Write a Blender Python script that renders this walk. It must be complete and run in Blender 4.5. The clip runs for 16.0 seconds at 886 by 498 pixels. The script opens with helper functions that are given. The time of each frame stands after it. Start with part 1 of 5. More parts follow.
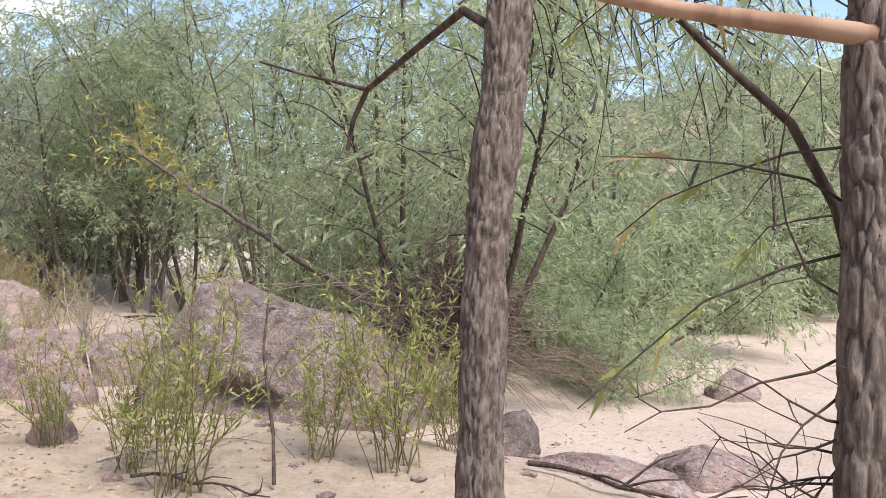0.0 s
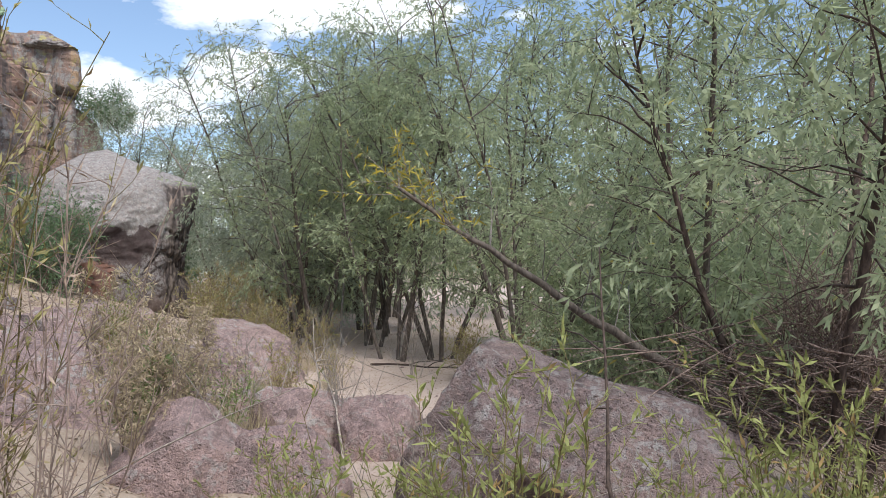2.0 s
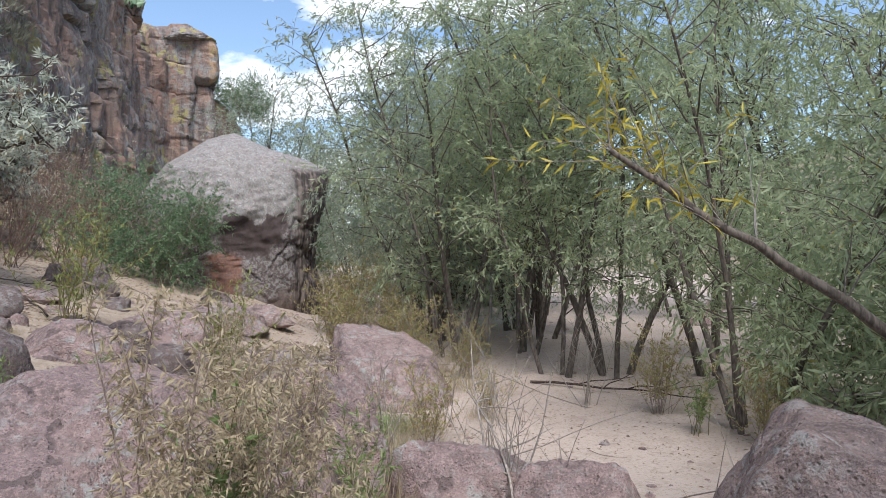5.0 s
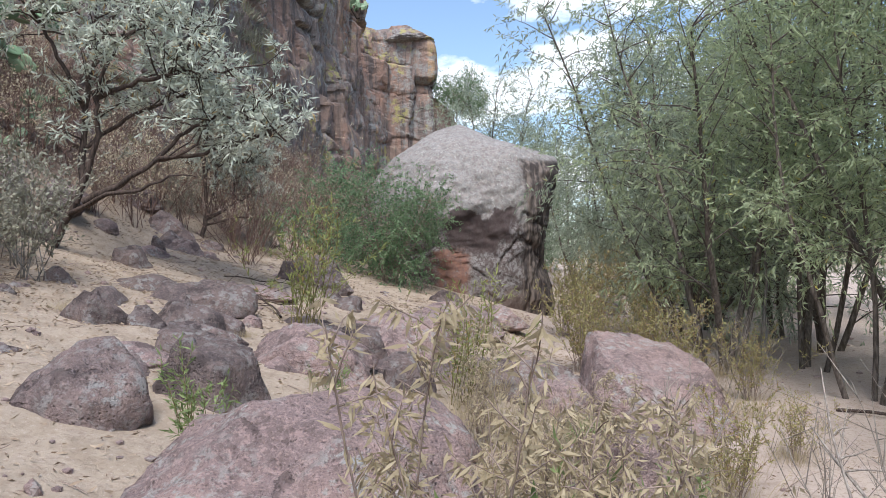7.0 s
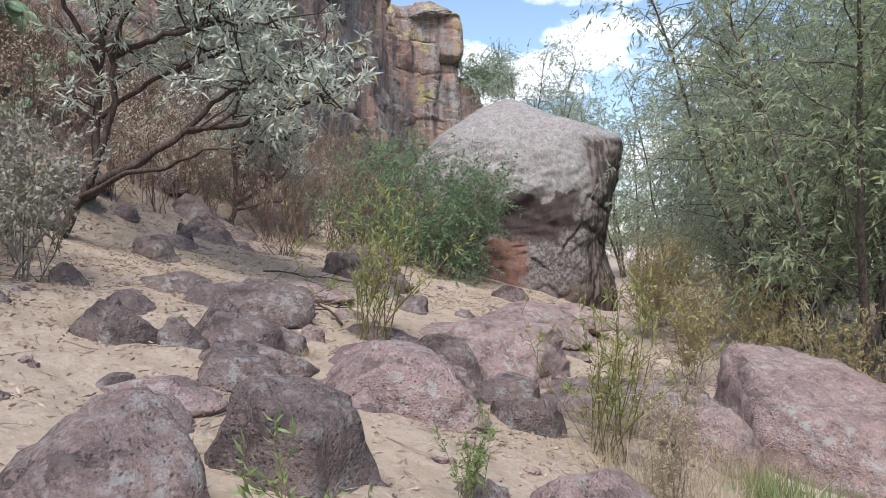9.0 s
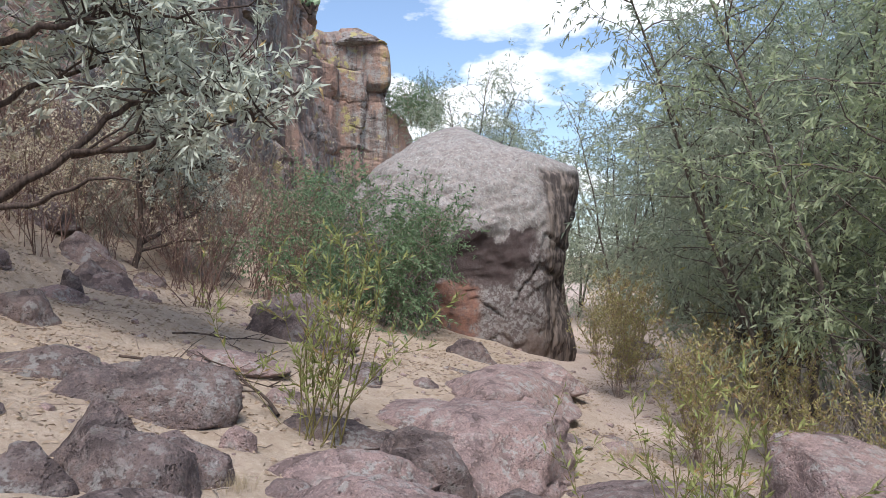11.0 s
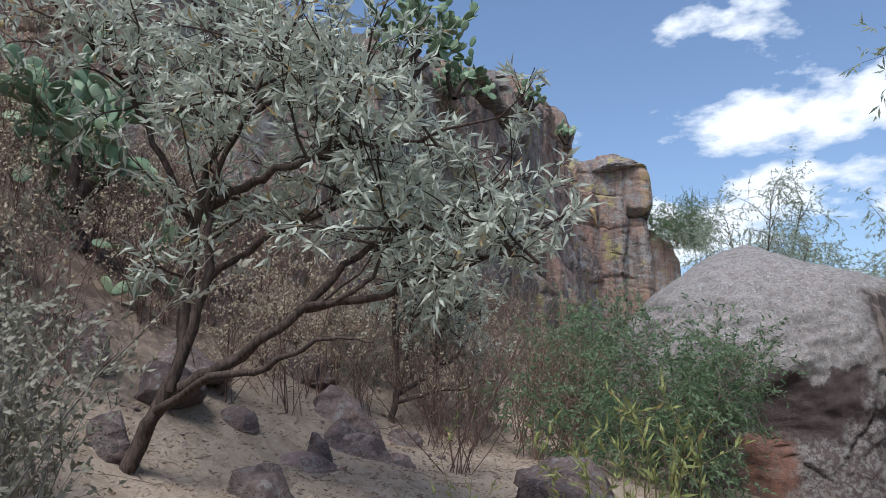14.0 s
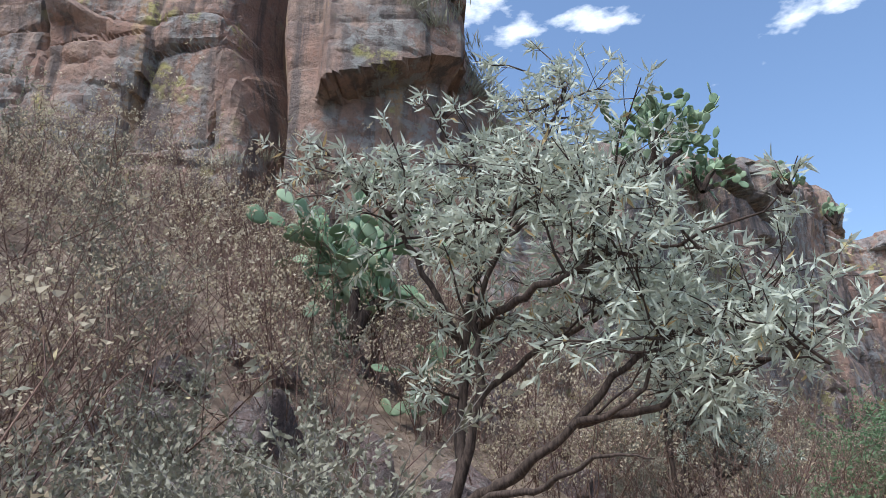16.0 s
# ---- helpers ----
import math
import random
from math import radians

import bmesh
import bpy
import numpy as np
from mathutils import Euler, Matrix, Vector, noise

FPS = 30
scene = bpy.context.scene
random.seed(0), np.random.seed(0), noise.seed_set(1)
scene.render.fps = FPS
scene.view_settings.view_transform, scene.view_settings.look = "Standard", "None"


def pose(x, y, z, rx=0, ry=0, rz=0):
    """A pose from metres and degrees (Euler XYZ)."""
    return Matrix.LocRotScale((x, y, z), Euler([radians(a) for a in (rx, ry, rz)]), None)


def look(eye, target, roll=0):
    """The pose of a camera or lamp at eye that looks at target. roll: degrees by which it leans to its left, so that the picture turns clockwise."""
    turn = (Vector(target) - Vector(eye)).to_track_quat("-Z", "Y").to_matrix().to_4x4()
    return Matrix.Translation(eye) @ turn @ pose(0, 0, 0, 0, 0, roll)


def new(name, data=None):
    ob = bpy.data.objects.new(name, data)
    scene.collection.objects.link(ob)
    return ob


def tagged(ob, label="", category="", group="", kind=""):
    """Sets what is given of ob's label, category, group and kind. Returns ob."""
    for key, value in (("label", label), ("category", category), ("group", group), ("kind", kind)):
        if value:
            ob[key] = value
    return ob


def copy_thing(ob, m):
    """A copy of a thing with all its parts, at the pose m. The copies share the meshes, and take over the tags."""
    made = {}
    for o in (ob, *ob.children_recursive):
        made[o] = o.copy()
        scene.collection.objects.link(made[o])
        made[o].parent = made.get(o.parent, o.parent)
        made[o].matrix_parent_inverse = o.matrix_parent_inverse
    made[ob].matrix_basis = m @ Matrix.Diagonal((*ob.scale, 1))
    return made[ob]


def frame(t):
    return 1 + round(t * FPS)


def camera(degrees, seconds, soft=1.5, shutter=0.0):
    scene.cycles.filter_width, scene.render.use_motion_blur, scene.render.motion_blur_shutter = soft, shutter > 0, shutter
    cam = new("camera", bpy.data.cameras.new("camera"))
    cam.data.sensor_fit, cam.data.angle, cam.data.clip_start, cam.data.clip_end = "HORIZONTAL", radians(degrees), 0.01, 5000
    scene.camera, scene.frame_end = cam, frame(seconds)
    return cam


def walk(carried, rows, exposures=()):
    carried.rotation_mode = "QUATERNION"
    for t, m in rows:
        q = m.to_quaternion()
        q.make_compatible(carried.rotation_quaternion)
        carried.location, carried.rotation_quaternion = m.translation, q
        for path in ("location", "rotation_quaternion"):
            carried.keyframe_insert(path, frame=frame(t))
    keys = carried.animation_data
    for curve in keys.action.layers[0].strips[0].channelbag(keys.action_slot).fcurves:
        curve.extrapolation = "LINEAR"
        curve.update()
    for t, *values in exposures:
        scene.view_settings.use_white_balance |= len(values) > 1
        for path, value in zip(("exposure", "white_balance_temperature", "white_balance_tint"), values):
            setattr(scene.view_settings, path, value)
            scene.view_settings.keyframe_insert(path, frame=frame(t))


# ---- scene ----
# camera and walk
cam = camera(59.2, 16.0, soft=0.3)
METRES, EYE, TILT, LEAN, TURN = 11.0, 1.5, 0.0, 0.0, 0.0
ROWS = [
    (0.0, 0.0, 0.0, 0.0, 0.0, 0.0, -0.0),
    (0.5, -0.0186, 0.037, 0.0021, 3.11, 0.19, -0.0),
    (1.0, -0.0391, 0.0783, 0.0076, 6.61, 0.69, -0.05),
    (1.5, -0.0606, 0.1145, 0.0102, 11.25, 1.8, 0.04),
    (2.0, -0.0747, 0.1478, 0.0136, 16.32, 2.42, 0.02),
    (2.5, -0.0892, 0.1808, 0.0194, 20.09, 2.43, -0.01),
    (3.0, -0.1036, 0.2053, 0.0206, 22.63, 2.45, -0.07),
    (5.5, -0.2102, 0.3642, 0.03, 28.33, 1.03, 0.13),
    (6.0, -0.2355, 0.3868, 0.0309, 33.14, 1.43, 0.07),
    (6.5, -0.2551, 0.4036, 0.0274, 38.36, 1.77, 0.03),
    (7.0, -0.2866, 0.4177, 0.03, 41.3, 1.14, 0.11),
    (7.5, -0.3254, 0.4358, 0.0299, 42.06, 0.37, 0.07),
    (8.0, -0.3653, 0.4507, 0.0298, 42.42, -0.03, 0.07),
    (10.5, -0.5368, 0.5516, 0.0571, 39.03, 1.2, 0.14),
    (11.0, -0.5654, 0.5765, 0.0591, 36.34, 2.28, 0.15),
    (11.5, -0.5998, 0.6083, 0.0653, 34.86, 2.93, 0.15),
    (12.0, -0.6248, 0.6337, 0.0704, 34.46, 3.32, 0.17),
    (12.5, -0.6415, 0.6573, 0.0753, 35.13, 4.95, 0.29),
    (13.0, -0.6574, 0.6639, 0.079, 39.46, 6.6, 0.3),
    (13.5, -0.664, 0.6613, 0.0825, 46.79, 8.84, 0.33),
    (14.0, -0.6632, 0.6618, 0.0858, 55.48, 11.79, 0.35),
    (14.5, -0.6624, 0.6615, 0.0866, 62.97, 14.67, 0.33),
    (15.0, -0.6614, 0.6563, 0.0873, 68.24, 16.81, 0.3),
    (15.5, -0.6607, 0.6518, 0.0888, 72.02, 18.49, 0.2),
    (16.0, -0.6605, 0.6529, 0.0887, 74.33, 19.72, 0.26),
]

EXPOSURES = [(0.0, 0.95, 6700, 12), (1.0, 0.7, 6650, 12), (2.0, 0.42, 6350, 10), (7.0, 0.58, 6150, 10), (8.0, 0.62, 6200, 11), (12.0, 0.42, 6300, 12), (13.5, 0.12, 6050, 11), (14.3, 0.12, 6000, 10), (15.2, 0.56, 6000, 9), (16.0, 0.58, 5980, 9)]
walk(cam, [(t, pose(0, 0, EYE, TILT, LEAN, TURN) @ pose(METRES * x, METRES * y, METRES * z, 90 + pitch, roll, yaw)) for t, x, y, z, yaw, pitch, roll in ROWS], EXPOSURES)

# ---- light: a bright sky with cumulus, the sun veiled by thin cloud ----
SUN_ELEVATION, SUN_AZIMUTH = 57.0, 145.0  # degrees; azimuth from +y towards +x
world = bpy.data.worlds.new("sky")
scene.world = world
world.use_nodes = True
wn, wl = world.node_tree.nodes, world.node_tree.links
wn.clear()


def wnode(kind, **values):
    n = wn.new(kind)
    for key, value in values.items():
        n.inputs[key].default_value = value
    return n


sky = wn.new("ShaderNodeTexSky")
sky.sky_type, sky.sun_disc = "NISHITA", False
sky.sun_elevation, sky.sun_rotation = radians(SUN_ELEVATION), radians(SUN_AZIMUTH)
sky.dust_density = 1.2
sky_light = wnode("ShaderNodeBackground", Strength=0.15)
wl.new(sky.outputs[0], sky_light.inputs["Color"])
coord = wn.new("ShaderNodeTexCoord")
stretch = wn.new("ShaderNodeMapping")
stretch.inputs["Scale"].default_value = (1.0, 1.0, 2.3)
stretch.inputs["Location"].default_value = (0.3, 1.1, 0.25)
wl.new(coord.outputs["Generated"], stretch.inputs[0])
cloud_noise = wnode("ShaderNodeTexNoise", Scale=4.2, Detail=8.0, Roughness=0.56)
wl.new(stretch.outputs[0], cloud_noise.inputs["Vector"])
cloud_edge = wnode("ShaderNodeMapRange")
for key, value in (("From Min", 0.59), ("From Max", 0.665)):
    cloud_edge.inputs[key].default_value = value
bank = wn.new("ShaderNodeVectorMath")  # a taller cumulus stands up the valley
bank.operation = "DOT_PRODUCT"
bank.inputs[1].default_value = Vector((-0.487, 0.844, 0.225)).normalized()
wl.new(coord.outputs["Generated"], bank.inputs[0])
swell = wnode("ShaderNodeMapRange")
for key, value in (("From Min", 0.972), ("From Max", 0.999), ("To Max", 0.16)):
    swell.inputs[key].default_value = value
wl.new(bank.outputs["Value"], swell.inputs["Value"])
cloud_sum = wn.new("ShaderNodeMath")
wl.new(cloud_noise.outputs["Fac"], cloud_sum.inputs[0])
wl.new(swell.outputs[0], cloud_sum.inputs[1])
wl.new(cloud_sum.outputs[0], cloud_edge.inputs["Value"])
cloud_light = wnode("ShaderNodeBackground", Color=(0.93, 0.96, 1.0, 1), Strength=1.05)
both = wn.new("ShaderNodeMixShader")
wl.new(cloud_edge.outputs[0], both.inputs[0])
wl.new(sky_light.outputs[0], both.inputs[1])
wl.new(cloud_light.outputs[0], both.inputs[2])
wl.new(both.outputs[0], wn.new("ShaderNodeOutputWorld").inputs[0])

sun = new("sun", bpy.data.lights.new("sun", "SUN"))
sun.data.energy, sun.data.angle, sun.data.color = 3.2, radians(24), (1.0, 0.96, 0.9)
el, az = radians(SUN_ELEVATION), radians(SUN_AZIMUTH)
sun.matrix_world = look((0, 0, 40), (-math.sin(az) * math.cos(el), -math.cos(az) * math.cos(el), 40 - math.sin(el)))


# ---- materials ----
class Mat:
    """A small builder for procedural node materials."""

    def __init__(self, name, rough=0.85):
        self.m = bpy.data.materials.new(name)
        self.m.use_nodes = True
        self.n, self.l = self.m.node_tree.nodes, self.m.node_tree.links
        self.b = self.n["Principled BSDF"]
        self.b.inputs["Roughness"].default_value = rough
        self.b.inputs["Specular IOR Level"].default_value = 0.25
        self.co = self.n.new("ShaderNodeTexCoord")

    def noise(self, scale, detail=4, rough=0.55, space="Object", stretch=None, dist=0.0):
        n = self.n.new("ShaderNodeTexNoise")
        n.inputs["Scale"].default_value, n.inputs["Detail"].default_value = scale, detail
        n.inputs["Roughness"].default_value, n.inputs["Distortion"].default_value = rough, dist
        src_out = self.co.outputs[space]
        if stretch:
            mp = self.n.new("ShaderNodeMapping")
            mp.inputs["Scale"].default_value = stretch
            self.l.new(src_out, mp.inputs[0])
            src_out = mp.outputs[0]
        self.l.new(src_out, n.inputs["Vector"])
        return n.outputs["Fac"]

    def voro(self, scale, feature="F1", stretch=None):
        n = self.n.new("ShaderNodeTexVoronoi")
        n.feature = feature
        n.inputs["Scale"].default_value = scale
        src_out = self.co.outputs["Object"]
        if stretch:
            mp = self.n.new("ShaderNodeMapping")
            mp.inputs["Scale"].default_value = stretch
            self.l.new(src_out, mp.inputs[0])
            src_out = mp.outputs[0]
        self.l.new(src_out, n.inputs["Vector"])
        return n.outputs["Distance"]

    def step(self, value, lo, hi, a=0.0, b=1.0):
        n = self.n.new("ShaderNodeMapRange")
        n.interpolation_type = "SMOOTHSTEP"
        for key, v in (("From Min", lo), ("From Max", hi), ("To Min", a), ("To Max", b)):
            n.inputs[key].default_value = v
        self.l.new(value, n.inputs["Value"])
        return n.outputs[0]

    def math(self, op, a, b):
        n = self.n.new("ShaderNodeMath")
        n.operation = op
        for k, v in ((0, a), (1, b)):
            if isinstance(v, (int, float)):
                n.inputs[k].default_value = v
            else:
                self.l.new(v, n.inputs[k])
        return n.outputs[0]

    def mix(self, fac, a, b):
        n = self.n.new("ShaderNodeMix")
        n.data_type = "RGBA"
        for key, v in ((0, fac), (6, a), (7, b)):
            if isinstance(v, (int, float)):
                n.inputs[key].default_value = v
            elif isinstance(v, tuple):
                n.inputs[key].default_value = (*v, 1)
            else:
                self.l.new(v, n.inputs[key])
        return n.outputs[2]

    def island(self):
        return self.n.new("ShaderNodeNewGeometry").outputs["Random Per Island"]

    def object_random(self):
        return self.n.new("ShaderNodeObjectInfo").outputs["Random"]

    def axes(self, normal=False):
        n = self.n.new("ShaderNodeSeparateXYZ")
        self.l.new(self.n.new("ShaderNodeNewGeometry").outputs["Normal"] if normal else self.co.outputs["Object"], n.inputs[0])
        return n.outputs

    def attribute(self, name):
        n = self.n.new("ShaderNodeAttribute")
        n.attribute_name = name
        return n.outputs["Fac"]

    def colour(self, c):
        if isinstance(c, tuple):
            self.b.inputs["Base Color"].default_value = (*c, 1)
        else:
            self.l.new(c, self.b.inputs["Base Color"])
        return self

    def bump(self, height, strength=0.5, distance=0.02):
        n = self.n.new("ShaderNodeBump")
        n.inputs["Strength"].default_value, n.inputs["Distance"].default_value = strength, distance
        self.l.new(height, n.inputs["Height"])
        self.l.new(n.outputs[0], self.b.inputs["Normal"])
        return self

    def leafy(self, colour, through_share=0.35):
        """Thin leaves let light through."""
        self.colour(colour)
        tr = self.n.new("ShaderNodeBsdfTranslucent")
        self.l.new(colour, tr.inputs["Color"])
        mx = self.n.new("ShaderNodeMixShader")
        mx.inputs[0].default_value = through_share
        self.l.new(self.b.outputs[0], mx.inputs[1])
        self.l.new(tr.outputs[0], mx.inputs[2])
        self.l.new(mx.outputs[0], self.n["Material Output"].inputs["Surface"])
        return self


def leaf_material(name, dark, light, odd=None, odd_share=0.04, rough=0.55, share=0.35):
    k = Mat(name, rough)
    r = k.island()
    c = k.mix(r, dark, light)
    c = k.mix(k.step(k.noise(0.9, 2), 0.35, 0.65, 0.0, 0.55), c, light)
    if odd:
        c = k.mix(k.step(r, 1 - odd_share, 1 - odd_share + 0.01), c, odd)
    k.leafy(c, share)
    return k.m


def bark_material(name, dark, light, scale=30, depth=0.01, along=0.22):
    k = Mat(name, 0.9)
    n1 = k.noise(scale, 5, 0.6, stretch=(1, 1, along), dist=0.4)
    n2 = k.noise(4, 3)
    k.colour(k.mix(k.step(n1, 0.35, 0.65), dark, k.mix(n2, light, tuple(0.75 * v for v in light))))
    k.bump(n1, 0.8, depth)
    return k.m


def rock_material(name, base, warm, lichen_amount=0.5, lichen=(0.5, 0.49, 0.46)):
    k = Mat(name, 0.92)
    big, mid, fine = k.noise(1.3, 5), k.noise(7, 6, 0.62), k.noise(60, 5, 0.7)
    c = k.mix(k.step(big, 0.38, 0.62), base, warm)
    c = k.mix(k.step(mid, 0.42, 0.66, 0.0, 0.7), c, tuple(0.5 * v for v in base))
    c = k.mix(k.step(k.noise(24, 6, 0.7), 0.5, 0.62, 0.0, 0.55), c, tuple(min(1, 1.45 * v) for v in warm))
    c = k.mix(k.step(fine, 0.5, 0.66, 0.0, 0.6), c, tuple(min(1, 1.6 * v) for v in base))
    c = k.mix(k.step(k.noise(95, 4, 0.7), 0.53, 0.64, 0.0, 0.6), c, tuple(0.45 * v for v in base))
    up = k.step(k.axes(True)[2], -0.1, 0.7)
    patch = k.math("MULTIPLY", k.step(k.noise(13, 8, 0.72), 0.53 - 0.05 * lichen_amount, 0.58), k.step(k.noise(2.3, 3), 0.56 - 0.22 * lichen_amount, 0.64))
    patch = k.math("MULTIPLY", patch, k.step(up, 0.0, 1.0, 0.45, 1.0))
    c = k.mix(k.math("MULTIPLY", patch, 0.85), c, k.mix(fine, lichen, tuple(0.7 * v for v in lichen)))
    pits = k.step(k.voro(34), 0.0, 0.35)
    c = k.mix(k.step(pits, 0.0, 0.6, 0.45, 0.0), c, tuple(0.3 * v for v in base))
    crack = k.step(k.math("ADD", k.voro(1.7, "DISTANCE_TO_EDGE"), k.math("MULTIPLY", k.math("SUBTRACT", k.noise(3.5, 6, 0.7), 0.5), 0.7)), 0.0, 0.014)
    crack = k.math("MAXIMUM", crack, k.step(big, 0.44, 0.5))
    pits = k.math("ADD", pits, k.math("MULTIPLY", crack, 1.0))
    k.colour(k.mix(k.step(crack, 0.0, 1.0, 0.35, 1.0), tuple(0.4 * v for v in base), c))
    k.bump(k.math("ADD", k.math("ADD", k.math("MULTIPLY", mid, 1.1), k.math("MULTIPLY", fine, 0.5)), k.math("MULTIPLY", pits, 0.3)), 1.0, 0.06)
    return k.m


M_ROCK_PINK = rock_material("pink_rock", (0.30, 0.222, 0.212), (0.37, 0.262, 0.238), 0.75)
M_ROCK_LICHEN = rock_material("lichened_rock", (0.21, 0.16, 0.155), (0.26, 0.19, 0.17), 1.0, (0.42, 0.405, 0.385))
M_ROCK_DARK = rock_material("dark_rock", (0.15, 0.118, 0.115), (0.21, 0.155, 0.14), 0.9, (0.38, 0.365, 0.345))

M_WILLOW = leaf_material("willow_leaf", (0.24, 0.295, 0.165), (0.47, 0.53, 0.335), (0.54, 0.47, 0.14), 0.012, share=0.6)
M_WILLOW_PALE = leaf_material("pale_willow_leaf", (0.25, 0.295, 0.205), (0.47, 0.52, 0.39), (0.5, 0.45, 0.15), 0.01, share=0.6)
M_WILLOW_YELLOW = leaf_material("yellowed_leaf", (0.42, 0.33, 0.04), (0.55, 0.47, 0.10), (0.2, 0.26, 0.07), 0.15)
M_SEEP = leaf_material("yellow_green_leaf", (0.17, 0.195, 0.06), (0.33, 0.35, 0.13), (0.40, 0.28, 0.12), 0.10)
M_SEEP_DRY = leaf_material("dry_green_leaf", (0.24, 0.225, 0.08), (0.46, 0.41, 0.19), (0.32, 0.22, 0.11), 0.2)
M_GREEN = leaf_material("fresh_green_leaf", (0.12, 0.165, 0.06), (0.27, 0.34, 0.14))
M_MESQUITE = leaf_material("mesquite_leaf", (0.09, 0.15, 0.08), (0.22, 0.31, 0.17), share=0.45)
M_SILVER = leaf_material("silver_leaf", (0.37, 0.40, 0.32), (0.60, 0.63, 0.53), (0.45, 0.33, 0.16), 0.03, share=0.3)
M_STRAW = leaf_material("straw", (0.31, 0.25, 0.155), (0.50, 0.42, 0.28))
M_DRYLEAF = leaf_material("dry_leaf", (0.26, 0.185, 0.135), (0.44, 0.34, 0.26), (0.45, 0.38, 0.22), 0.2, share=0.2)
M_SEEDHEAD = leaf_material("seed_head", (0.38, 0.31, 0.20), (0.55, 0.48, 0.36))
M_GREYLEAF = leaf_material("grey_leaf", (0.17, 0.16, 0.115), (0.32, 0.31, 0.235), share=0.2)
M_LITTER = leaf_material("leaf_litter", (0.16, 0.105, 0.07), (0.42, 0.33, 0.24), share=0.1)
M_BARK = bark_material("furrowed_bark", (0.085, 0.067, 0.058), (0.235, 0.19, 0.165), 90, 0.006, 0.28)
M_BARK_WILLOW = bark_material("willow_bark", (0.07, 0.057, 0.047), (0.19, 0.157, 0.133), 40, 0.006)
M_BARK_GREY = bark_material("grey_bark", (0.13, 0.115, 0.10), (0.32, 0.29, 0.26), 40, 0.005)
M_BARK_DARK = bark_material("dark_bark", (0.035, 0.025, 0.02), (0.11, 0.08, 0.066), 40, 0.005)
M_TWIG = bark_material("brown_twig", (0.19, 0.14, 0.115), (0.38, 0.295, 0.245), 50, 0.003)
M_TWIG_GREEN = bark_material("olive_twig", (0.11, 0.09, 0.035), (0.22, 0.19, 0.08), 50, 0.003)
M_BRUSH = bark_material("thicket_twig", (0.095, 0.058, 0.048), (0.27, 0.175, 0.14), 50, 0.003)
M_DEADWOOD = bark_material("bleached_wood", (0.20, 0.165, 0.14), (0.43, 0.38, 0.33), 45, 0.003)
M_DRIFT = bark_material("driftwood", (0.09, 0.06, 0.05), (0.33, 0.25, 0.205), 45, 0.003)
M_BARE = bark_material("peeled_wood", (0.24, 0.14, 0.095), (0.40, 0.26, 0.185), 20, 0.004)


def ground_material():
    k = Mat("river_sand", 0.95)
    broad, mid, fine = k.noise(0.5, 4), k.noise(5, 6, 0.6), k.noise(180, 3, 0.7)
    sand = k.mix(k.step(broad, 0.35, 0.65), (0.53, 0.435, 0.375), (0.46, 0.37, 0.315))
    soil = k.mix(k.step(mid, 0.35, 0.65), (0.36, 0.285, 0.215), (0.47, 0.385, 0.30))
    c = k.mix(k.attribute("soil"), sand, soil)
    c = k.mix(k.step(mid, 0.5, 0.72, 0.0, 0.5), c, (0.33, 0.25, 0.20))
    c = k.mix(k.step(k.noise(28, 5, 0.7), 0.52, 0.62, 0.0, 0.6), c, (0.30, 0.225, 0.175))
    c = k.mix(k.step(k.noise(33, 4, 0.7), 0.56, 0.68, 0.0, 0.4), c, (0.62, 0.52, 0.45))
    c = k.mix(k.step(fine, 0.52, 0.75, 0.0, 0.45), c, (0.26, 0.20, 0.16))
    scrub = k.mix(k.step(k.noise(0.35, 6, 0.7), 0.4, 0.6), (0.10, 0.12, 0.05), (0.30, 0.23, 0.16))
    c = k.mix(k.attribute("scrub"), c, scrub)
    duff = k.mix(k.step(mid, 0.4, 0.6), (0.15, 0.11, 0.085), (0.28, 0.21, 0.16))
    c = k.mix(k.attribute("duff"), c, duff)
    k.colour(c)
    dents = k.noise(9, 5, 0.6)
    k.bump(k.math("ADD", dents, k.math("MULTIPLY", fine, 0.3)), 0.8, 0.05)
    return k.m


M_GROUND = ground_material()


